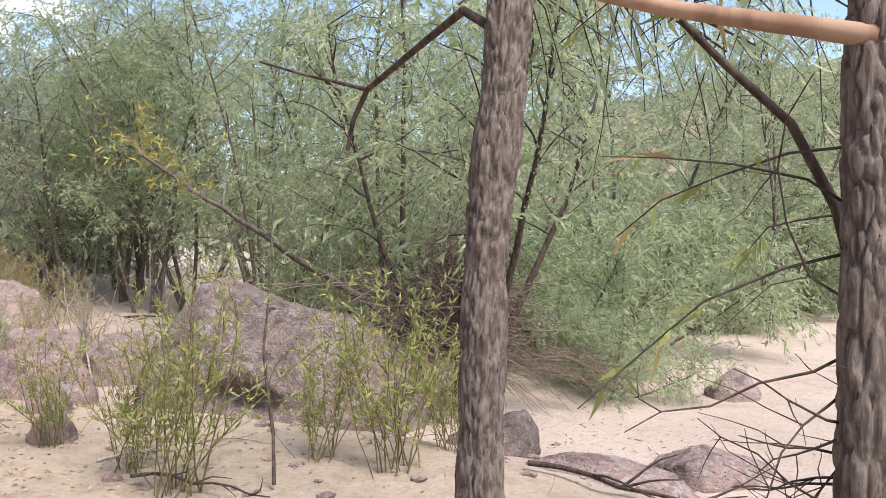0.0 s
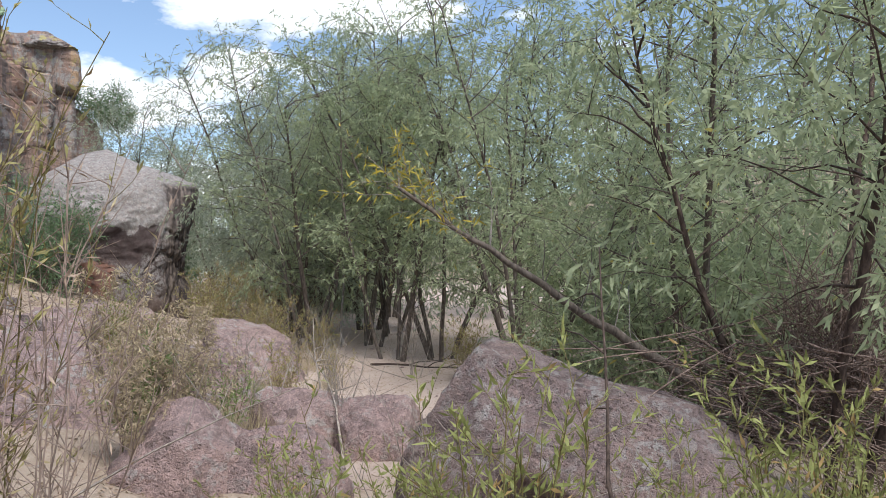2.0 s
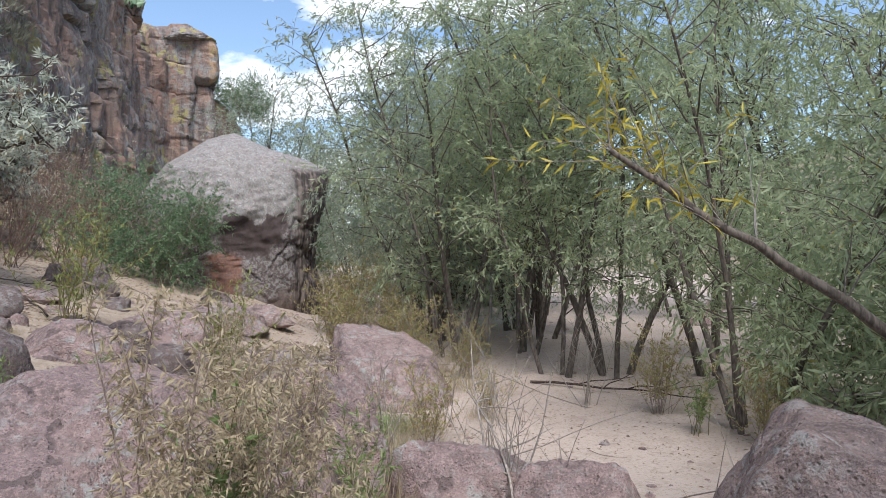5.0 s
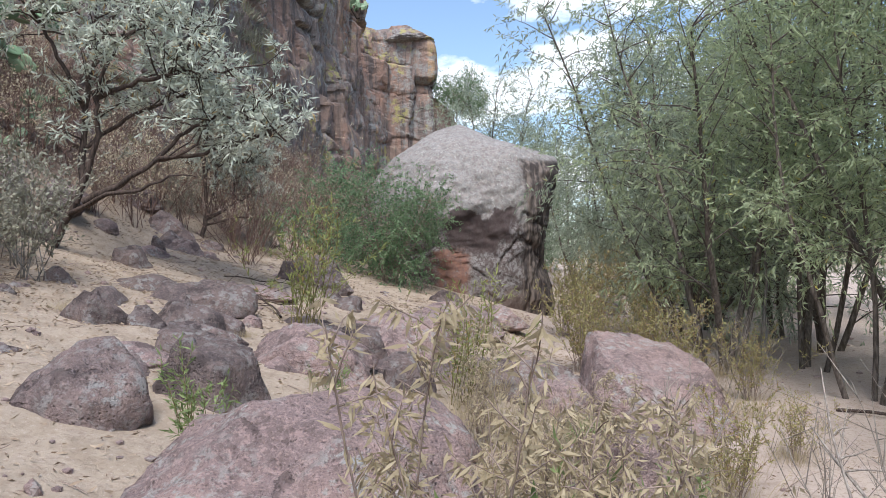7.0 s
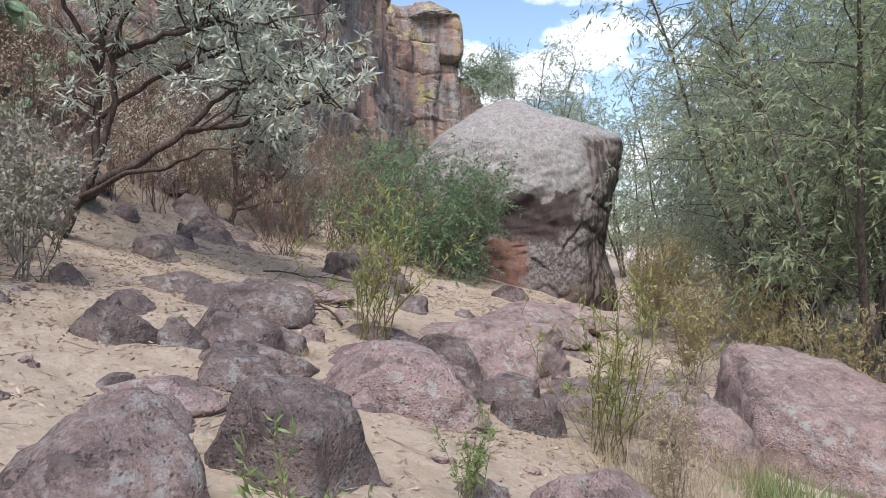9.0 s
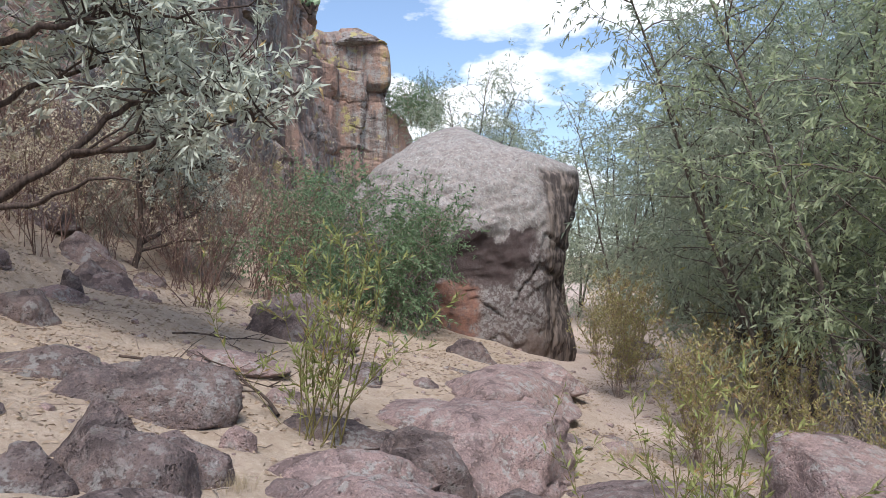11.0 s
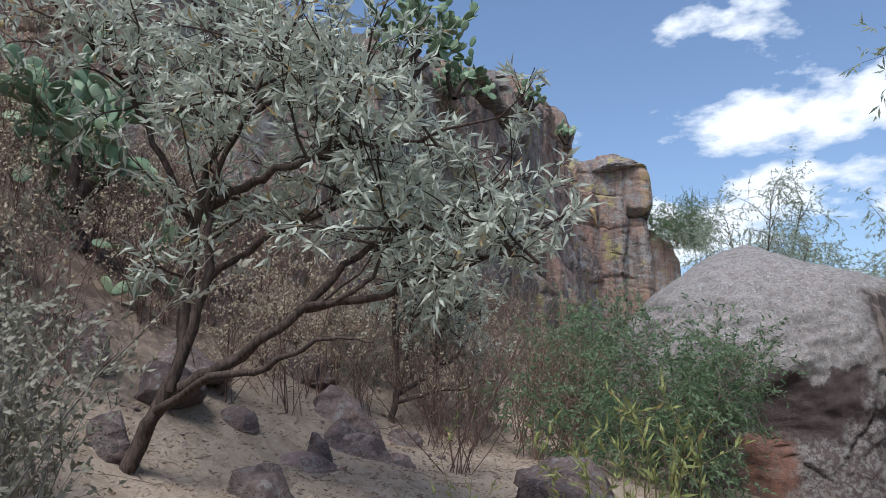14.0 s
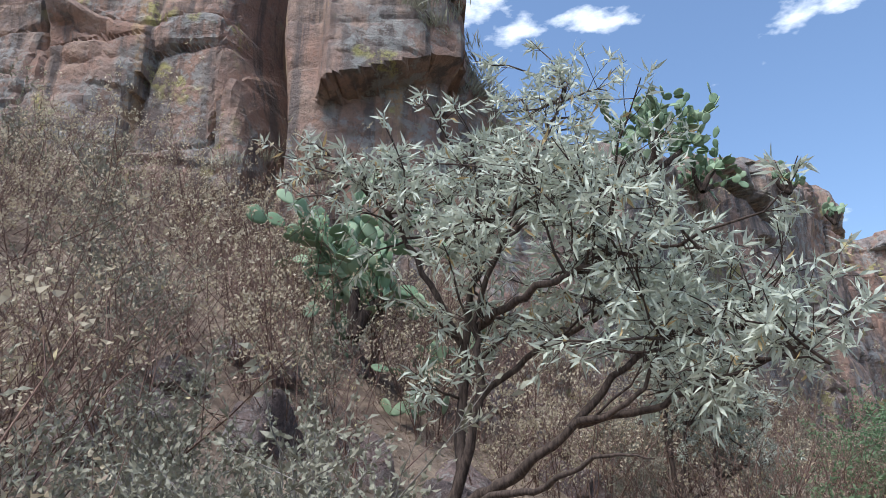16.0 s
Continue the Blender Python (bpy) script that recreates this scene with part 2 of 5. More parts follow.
def boulder_material():
    """Grey, lichen-crusted crown; dark water stains on one side; a red scar under the overhang."""
    k = Mat("boulder_stone", 0.93)
    x, y, z = k.axes()[:3]
    wob = k.noise(2.2, 5, 0.65)
    mid, fine = k.noise(9, 6, 0.66), k.noise(45, 5, 0.7)
    c = k.mix(k.step(mid, 0.36, 0.62), (0.19, 0.16, 0.15), (0.32, 0.28, 0.26))
    crust = k.math("MULTIPLY", k.step(k.noise(16, 8, 0.72), 0.42, 0.56), k.step(wob, 0.28, 0.5))
    c = k.mix(k.math("MULTIPLY", crust, 0.85), c, k.mix(k.step(fine, 0.35, 0.65), (0.17, 0.162, 0.155), (0.345, 0.335, 0.32)))
    c = k.mix(k.step(k.noise(24, 7, 0.75), 0.54, 0.62, 0.0, 0.75), c, (0.10, 0.088, 0.082))
    c = k.mix(k.step(k.noise(19, 8, 0.78), 0.56, 0.62, 0.0, 0.8), c, (0.50, 0.49, 0.46))
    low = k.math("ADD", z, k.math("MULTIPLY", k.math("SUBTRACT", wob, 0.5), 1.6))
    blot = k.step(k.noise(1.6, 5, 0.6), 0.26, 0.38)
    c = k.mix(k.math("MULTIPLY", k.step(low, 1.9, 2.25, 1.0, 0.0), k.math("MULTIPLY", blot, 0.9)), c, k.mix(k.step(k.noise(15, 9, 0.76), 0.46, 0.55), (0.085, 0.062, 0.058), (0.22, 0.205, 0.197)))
    c = k.mix(k.step(low, 0.35, 0.75, 0.75, 0.0), c, k.mix(mid, (0.10, 0.07, 0.06), (0.22, 0.165, 0.14)))
    wx = k.math("ADD", x, k.math("MULTIPLY", k.math("SUBTRACT", k.noise(2.5, 4, stretch=(1, 1, 0.3)), 0.5), 0.7))
    red = k.math("MULTIPLY", k.math("MULTIPLY", k.step(wx, -0.85, -0.45), k.step(wx, -0.05, 0.2, 1.0, 0.0)), k.math("MULTIPLY", k.step(low, 0.1, 0.3), k.step(low, 1.35, 1.55, 1.0, 0.0)))
    red = k.math("MULTIPLY", red, k.step(y, -0.2, 0.0, 1.0, 0.0))
    red = k.math("MULTIPLY", red, k.step(k.noise(4, 7, 0.7), 0.36, 0.46))
    c = k.mix(k.math("MULTIPLY", red, 0.85), c, k.mix(k.step(mid, 0.35, 0.65), (0.26, 0.125, 0.085), (0.15, 0.085, 0.068)))
    # dark stain below the lip, with the overhang's shade painted into it
    lip_shade_stain = k.math("MULTIPLY", k.math("MULTIPLY", k.step(wx, -0.5, -0.2), k.step(wx, 0.85, 1.1, 1.0, 0.0)), k.math("MULTIPLY", k.step(low, 1.3, 1.6), k.step(low, 2.15, 2.3, 1.0, 0.0)))
    c = k.mix(k.math("MULTIPLY", k.math("MULTIPLY", lip_shade_stain, k.step(y, -0.2, 0.0, 1.0, 0.0)), 0.9), c, (0.06, 0.042, 0.04))
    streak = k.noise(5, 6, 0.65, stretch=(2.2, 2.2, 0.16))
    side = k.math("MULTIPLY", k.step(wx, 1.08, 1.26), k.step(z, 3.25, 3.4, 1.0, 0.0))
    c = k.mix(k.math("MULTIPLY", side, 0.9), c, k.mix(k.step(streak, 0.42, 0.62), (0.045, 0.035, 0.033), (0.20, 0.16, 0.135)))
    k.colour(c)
    k.bump(k.math("ADD", mid, k.math("MULTIPLY", fine, 0.6)), 0.8, 0.03)
    return k.m


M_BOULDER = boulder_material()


def cliff_material():
    k = Mat("cliff_stone", 0.93)
    big, mid, fine = k.noise(0.22, 5, 0.6), k.noise(1.6, 7, 0.66), k.noise(14, 6, 0.7)
    c = k.mix(k.step(big, 0.42, 0.58), (0.29, 0.18, 0.138), (0.21, 0.176, 0.163))
    c = k.mix(k.step(mid, 0.42, 0.68), c, (0.32, 0.228, 0.18))
    c = k.mix(k.step(k.noise(5, 7, 0.7), 0.5, 0.64, 0.0, 0.6), c, (0.17, 0.13, 0.115))
    streak = k.noise(0.9, 6, 0.65, stretch=(2.2, 2.2, 0.14))
    c = k.mix(k.step(streak, 0.48, 0.6, 0.0, 0.8), c, (0.10, 0.088, 0.085))
    pale = k.noise(0.7, 5, 0.6, stretch=(1.8, 1.8, 0.12))
    c = k.mix(k.step(pale, 0.60, 0.68, 0.0, 0.65), c, (0.46, 0.31, 0.18))
    crust = k.math("MULTIPLY", k.step(k.noise(3.1, 9, 0.74), 0.47, 0.56), k.step(k.noise(0.45, 4, 0.6), 0.44, 0.54))
    c = k.mix(k.math("MULTIPLY", crust, 0.8), c, k.mix(k.step(k.noise(0.8, 2), 0.56, 0.62), (0.29, 0.285, 0.27), (0.36, 0.33, 0.13)))
    k.colour(k.mix(k.step(fine, 0.5, 0.72, 0.0, 0.5), c, (0.15, 0.115, 0.10)))
    k.bump(k.math("ADD", mid, k.math("MULTIPLY", fine, 0.4)), 1.0, 0.14)
    return k.m


M_CLIFF = cliff_material()
k = Mat("cactus_skin", 0.6)
k.colour(k.mix(k.object_random(), (0.14, 0.215, 0.125), (0.26, 0.335, 0.215)))
M_CACTUS = k.m
k = Mat("cactus_fruit", 0.6)
k.colour((0.30, 0.33, 0.16))
M_FRUIT = k.m


# ---- arithmetic for shapes ----
def hashed(i, j, k_, salt=0):
    h = (i * 374761393 + j * 668265263 + k_ * 2147483647 + salt * 1274126177) & 0xFFFFFFFF
    h = ((h ^ (h >> 13)) * 1274126177) & 0xFFFFFFFF
    return ((h ^ (h >> 16)) & 0xFFFFFF) / float(0xFFFFFF)


def vnoise(p, salt=0):
    p = np.asarray(p, float)
    i = np.floor(p).astype(np.int64)
    f = p - i
    f = f * f * (3 - 2 * f)
    out = 0.0
    for a in (0, 1):
        for b in (0, 1):
            for c in (0, 1):
                w = (f[:, 0] if a else 1 - f[:, 0]) * (f[:, 1] if b else 1 - f[:, 1]) * (f[:, 2] if c else 1 - f[:, 2])
                out = out + w * hashed(i[:, 0] + a, i[:, 1] + b, i[:, 2] + c, salt)
    return out


def fbm(p, octaves=4, gain=0.5, salt=0):
    total, amp, norm = 0.0, 1.0, 0.0
    for o in range(octaves):
        total = total + amp * vnoise(np.asarray(p) * 2.03 ** o + 17.3 * o, salt + o)
        norm += amp
        amp *= gain
    return total / norm - 0.5


def cells(p, salt=0):
    """For each point: a random number of its nearest Voronoi cell, and its distance to the cell's edge."""
    i = np.floor(p).astype(np.int64)
    d1 = np.full(len(p), 9.0)
    d2 = d1.copy()
    tone = np.zeros(len(p))
    for a in (-1, 0, 1):
        for b in (-1, 0, 1):
            for c in (-1, 0, 1):
                q = i + (a, b, c)
                h = [hashed(q[:, 0], q[:, 1], q[:, 2], salt + m) for m in (1, 2, 3, 4)]
                d = np.sqrt(sum((q[:, m] + h[m] - p[:, m]) ** 2 for m in range(3)))
                near = d < d1
                d2 = np.where(near, d1, np.minimum(d2, d))
                tone = np.where(near, h[3], tone)
                d1 = np.where(near, d, d1)
    return tone, d2 - d1


def smooth(a, b, x):
    t = np.clip((x - a) / (b - a), 0, 1)
    return t * t * (3 - 2 * t)


def mesh_of(name, verts, groups, material, smooth_shade=True):
    """A mesh from arrays: vertices, and face arrays of three or four corners."""
    me = bpy.data.meshes.new(name)
    verts = np.asarray(verts, np.float32)
    groups = [np.asarray(g, np.int32) for g in groups if len(g)]
    me.vertices.add(len(verts))
    me.vertices.foreach_set("co", verts.ravel())
    loops = np.concatenate([g.ravel() for g in groups])
    sizes = np.concatenate([np.full(len(g), g.shape[1], np.int32) for g in groups])
    me.loops.add(len(loops))
    me.loops.foreach_set("vertex_index", loops)
    me.polygons.add(len(sizes))
    me.polygons.foreach_set("loop_start", np.concatenate([[0], np.cumsum(sizes)[:-1]]).astype(np.int32))
    me.polygons.foreach_set("use_smooth", np.full(len(sizes), smooth_shade))
    me.update(calc_edges=True)
    me.materials.append(material)
    return me


def child(name, me, parent, label=""):
    ob = new(name, me)
    ob.parent = parent
    if label:
        tagged(ob, label)
    return ob


def thing(name, x, y, label, category, group="", z=None, turn=0.0):
    ob = new(name)
    ob.empty_display_size = 0.1
    ob.matrix_basis = pose(x, y, height(x, y) if z is None else z, 0, 0, turn)
    return tagged(ob, label, category, group)


# ---- the lie of the land: s runs up the valley, p towards the cliff ----
EDGE_S = (-30, 0, 4.4, 8.2, 14.3, 21, 30, 60)
EDGE_P = (-6, -5.2, -4.0, -1.3, -0.6, 0.1, 0.6, 1.0)


def valley(x, y):
    return -0.55 * x + 0.83 * y, -0.83 * x - 0.55 * y


def heights(x, y):
    x, y = np.asarray(x, float), np.asarray(y, float)
    s, p = valley(x, y)
    sand = -0.28 + 0.043 * np.clip(s, -20, 40)
    q = p - np.interp(s, EDGE_S, EDGE_P)
    bank = 0.32 * smooth(-0.1, 1.6, q) * (1 - smooth(6, 14, s) * 0.5)
    up = 0.24 * np.maximum(0, p + 0.1) * smooth(-2, 8, s) + 0.5 * np.maximum(0, p - 6) * smooth(4, 14, s)
    far = 0.12 * np.maximum(0, -p - 16) + 0.25 * np.maximum(0, -p - 30)
    return sand + bank + np.minimum(up, 9) + np.minimum(far, 22)


def surface(x, y):
    """The lie of the land with its hummocks."""
    x, y = np.atleast_1d(np.asarray(x, float)), np.atleast_1d(np.asarray(y, float))
    q3 = np.column_stack([x, y, 0 * x])
    s0, p0 = valley(x, y)
    bank_ = smooth(-0.3, 1.5, p0 - np.interp(s0, EDGE_S, EDGE_P))
    return heights(x, y) + fbm(q3 * 0.5, 3) * 0.12 + fbm(q3 * 2.4, 4, salt=7) * (0.05 + 0.10 * bank_)


def height(x, y):
    return float(surface(x, y)[0])


def spread(lo, a, b, hi, fine, n):
    """Grid lines: fine between a and b, ever wider out to lo and hi."""
    k_ = (np.arange(1, n + 1) / n) ** 3.2
    return np.concatenate([(a - (a - lo) * k_)[::-1], np.arange(a, b, fine), b + (hi - b) * np.concatenate([[0], k_])])


gx, gy = spread(-1500, -19, 8, 1500, 0.13, 60), spread(-1500, -3, 24, 1500, 0.13, 60)
GX, GY = np.meshgrid(gx, gy)
gp = np.stack([GX.ravel(), GY.ravel()], 1)
gs, gq = valley(gp[:, 0], gp[:, 1])
edge_q = gq - np.interp(gs, EDGE_S, EDGE_P)
on_bank = smooth(-0.3, 1.5, edge_q)
p3 = np.column_stack([gp, np.zeros(len(gp))])
gz = surface(gp[:, 0], gp[:, 1])
nx, ny = len(gx), len(gy)
idx = np.arange(nx * ny).reshape(ny, nx)
quads = np.stack([idx[:-1, :-1], idx[:-1, 1:], idx[1:, 1:], idx[1:, :-1]], -1).reshape(-1, 4)
ground_mesh = mesh_of("ground", np.column_stack([gp, gz]), [quads], M_GROUND)
for attr_name, values in (("soil", on_bank), ("duff", smooth(6.2, 8.0, gq + 1.2 * fbm(p3, 3, salt=70)) * smooth(6, 10, gs)), ("scrub", np.maximum(smooth(14, 20, -gq), smooth(26, 40, gs) * smooth(2, 5, gq)))):
    a_ = ground_mesh.attributes.new(attr_name, "FLOAT", "POINT")
    a_.data.foreach_set("value", values.astype(np.float32))
tagged(new("ground", ground_mesh), "pale pinkish river sand and dry dirt bank", "ground", kind="structure")

# ---- cliff: a long face of jointed stone on the slope ----
CLIFF = ((-10, -24), (-19.5, -6), (-22.0, 2.0), (-20.4, 6.0), (-19.2, 8.4), (-18.9, 9.9), (-19.1, 11.2), (-19.3, 11.9), (-19.6, 13.2), (-20.9, 16.4), (-23.2, 20.0), (-26.2, 24.4), (-30.0, 29.6), (-32.4, 32.2), (-34.4, 33.4), (-35.2, 36.6), (-33.8, 37.6), (-32.9, 38.5), (-33.7, 39.4), (-33.3, 41.2), (-35.2, 43.6), (-46, 48), (-70, 60))
CLIFF_TOP = (15.5, 18.5, 18.5, 15.8, 13.9, 12.6, 12.0, 11.0, 10.1, 10.8, 12.3, 13.8, 15.2, 16.0, 15.4, 15.9, 15.8, 15.1, 12.4, 11.1, 10.8, 9, 8)


def joints(u, z, width, tall, seed, warp):
    """Blocks between joints: a number for each block, the place across and up it, and the way to its nearest joint."""
    rng_ = np.random.default_rng(seed)
    q = np.column_stack([u, z, 0 * u])
    uu = u + warp * fbm(q * 0.45, 3, salt=seed)
    zz = z + warp * fbm(q * 0.45 + 31.7, 3, salt=seed + 5) + 0.12 * u * (1 if seed % 2 else -0.6)
    edges = np.cumsum(width * rng_.uniform(0.5, 1.6, int((uu.max() + 20) / width) + 20)) - 10
    col = np.clip(np.searchsorted(edges, uu), 1, len(edges) - 1)
    fu = (uu - edges[col - 1]) / (edges[col] - edges[col - 1])
    step_ = tall * (0.65 + 0.8 * hashed(col, 0 * col, 0 * col + 3, seed))
    w = zz / step_ + hashed(col, 0 * col + 1, 0 * col, seed) * 5 + 20
    row = np.floor(w).astype(np.int64)
    fz = w - row
    near = np.minimum(np.minimum(fu, 1 - fu) * (edges[col] - edges[col - 1]), np.minimum(fz, 1 - fz) * step_)
    return [hashed(col, row, 0 * col + m, seed) for m in (5, 6, 7)], fu, fz, near


def cliff():
    pts = np.array(CLIFF, float)
    seg = np.concatenate([[0], np.cumsum(np.hypot(*np.diff(pts, axis=0).T))])
    u = np.concatenate([np.arange(0, seg[2], 0.3), np.arange(seg[2], seg[13], 0.1), np.arange(seg[13], seg[-1], 0.16)])
    cx, cy = np.interp(u, seg, pts[:, 0]), np.interp(u, seg, pts[:, 1])
    ker = np.ones(5) / 5
    cx[4:-4], cy[4:-4] = np.convolve(cx, ker, "same")[4:-4], np.convolve(cy, ker, "same")[4:-4]
    top = np.interp(u, seg, CLIFF_TOP)
    (notch, _, _), _, _, _ = joints(u, 0 * u, 1.5, 3.0, 3, 0.4)
    top = top + 0.55 * (notch - 0.5) + 0.4 * fbm(np.column_stack([u * 0.9, 0 * u, 0 * u]), 3, salt=40)
    tx, ty = np.gradient(cx), np.gradient(cy)
    ln = np.hypot(tx, ty)
    wide = np.ones(31) / 31
    nxv, nyv = np.convolve(ty / ln, wide, "same"), np.convolve(-tx / ln, wide, "same")
    ln = np.hypot(nxv, nyv)
    nxv, nyv = nxv / ln, nyv / ln  # out of the face, towards the stream
    base = heights(cx, cy) - 1.5
    rows_v, rows_t = 125, 12
    P = np.zeros((rows_v + rows_t, len(u), 3))
    for r, f in enumerate(np.linspace(0, 1, rows_v)):
        back = 0.6 * f + 0.45 * max(0.0, (f - 0.94) / 0.06) ** 2
        P[r] = np.column_stack([cx - nxv * back, cy - nyv * back, base + (top - base) * f])
    for r in range(rows_t):
        back = 1.05 + (r + 1) ** 1.7 * 0.35
        P[rows_v + r] = np.column_stack([cx - nxv * back, cy - nyv * back, top + 0.03 * r - 0.3 * (r > 1)])
    flat = P.reshape(-1, 3)
    U, Z = np.tile(u, rows_v + rows_t), flat[:, 2]
    push = 0.0
    for width, tall, seed, amount, tilt, groove, warp in ((4.2, 5.0, 11, 1.1, 0.9, 0.30, 1.6), (1.7, 2.3, 22, 0.42, 0.45, 0.12, 0.9), (0.62, 0.75, 35, 0.11, 0.16, 0.04, 0.4)):
        (a, b, c), fu, fz, near = joints(U, Z, width, tall, seed, warp)
        worn = 0.35 + 0.65 * smooth(-0.12, 0.10, fbm(np.column_stack([U, Z, 0 * U]) * 0.3, 2, salt=seed))
        push = push + worn * (amount * (a - 0.5) + tilt * ((b - 0.5) * (fu - 0.5) + (c - 0.35) * (fz - 0.5)) - groove * (1 - smooth(0, 0.10 + 0.1 * width / 4, near)))
    q = np.column_stack([U, Z, 0 * U])
    push = push + fbm(flat * 0.35, 2, salt=3) * 0.7 + fbm(flat * 2.6, 4, 0.65, salt=9) * 0.14
    # a black cleft, an overhung panel beside it, and the undercut nose of the far buttress
    cleft = seg[4] - 1.35 + 0.25 * np.sin(Z * 0.9)
    push = push - 3.4 * np.exp(-((U - cleft) / (0.2 + 0.05 * np.maximum(0, Z - 8))) ** 2) * smooth(5.5, 7.0, Z)
    wall_ = smooth(cleft + 0.2, cleft + 0.5, U) * (1 - smooth(seg[6] - 0.5, seg[6] + 0.5, U))
    push = np.where(wall_ > 0.5, push * 0.55, push)
    lip = 9.6 + 0.35 * (U - seg[4])
    push = push + wall_ * (0.75 * smooth(lip - 0.06, lip + 0.04, Z) - 0.1) * smooth(seg[4] - 0.2, seg[4] + 0.1, U)
    nose = smooth(seg[16] - 0.6, seg[16] + 0.1, U) * (1 - smooth(seg[17] + 0.6, seg[17] + 1.6, U))
    push = push - 0.9 * nose * (1 - smooth(12.4, 13.0, Z))
    push = push * (1 - 0.5 * smooth(seg[15] - 0.5, seg[15], U))
    out = np.column_stack([np.tile(nxv, rows_v + rows_t), np.tile(nyv, rows_v + rows_t), np.zeros(len(flat))])
    flat = flat + out * push[:, None]
    rng_ = np.random.default_rng(18)
    ledge = np.flatnonzero((U > seg[3] - 1) & (U < seg[10]) & (Z > 7.5) & (np.arange(len(U)) < rows_v * len(u)) & (fbm(q * 0.6, 2, salt=90) > 0.04))
    spots_ = flat[rng_.choice(ledge, 110, replace=False)]
    i = np.arange(len(flat)).reshape(rows_v + rows_t, len(u))
    q = np.stack([i[:-1, :-1], i[:-1, 1:], i[1:, 1:], i[1:, :-1]], -1).reshape(-1, 4)
    tagged(new("cliff", mesh_of("cliff", flat, [q], M_CLIFF, False)), "tall reddish brown jointed cliff face with lichen", "cliff", kind="structure")
    return spots_


CLIFF_CRACKS = cliff()


# ---- rocks ----
def rock_mesh(seed, w, d, h, cuts=9, detail=4, rough=0.10, keep=0.55, hard=0.94):
    rng = np.random.default_rng(seed)
    bm = bmesh.new()
    bmesh.ops.create_icosphere(bm, subdivisions=detail, radius=1.0)
    v = np.array([x.co[:] for x in bm.verts])
    f = np.array([[x.index for x in t.verts] for t in bm.faces])
    bm.free()
    for _ in range(cuts):
        n = rng.normal(size=3)
        n[2] = abs(n[2]) * 0.9
        n /= np.linalg.norm(n)
        over = np.maximum(0, v @ n - rng.uniform(keep, 0.9))
        v = v - hard * over[:, None] * n
    off = rng.uniform(-50, 50, 3)
    r = 1 + fbm(v * 1.3 + off, 4, 0.55) * rough * 3.0 + fbm(v * 5 + off, 4, 0.65) * rough * 1.5 - np.abs(fbm(v * 2.6 - off, 3)) * rough * 1.4
    crack, rim = cells(v * 1.7 + off, 5)
    r = r - 0.05 * (1 - smooth(0, 0.05, rim)) * (rough > 0.09)
    v = v * r[:, None]
    v = v / (np.abs(v[:, 0]).max(), np.abs(v[:, 1]).max(), v[:, 2].max()) * (w / 2, d / 2, 1.0)
    v[:, 2] = np.where(v[:, 2] > 0, v[:, 2] * h, v[:, 2] * 0.45 * max(h, 0.2))
    return v, f


def rock(x, y, w, d, h, turn, seed, material, label, tip=0.0, group="rocks on the bank", detail=4, **shape):
    v, f = rock_mesh(seed, w, d, h, detail=detail, **shape)
    ob = new("rock", mesh_of("rock", v, [f], material))
    ob.matrix_basis = pose(x, y, height(x, y) - 0.04, 0, tip, turn)
    return tagged(ob, label, "rock", group)


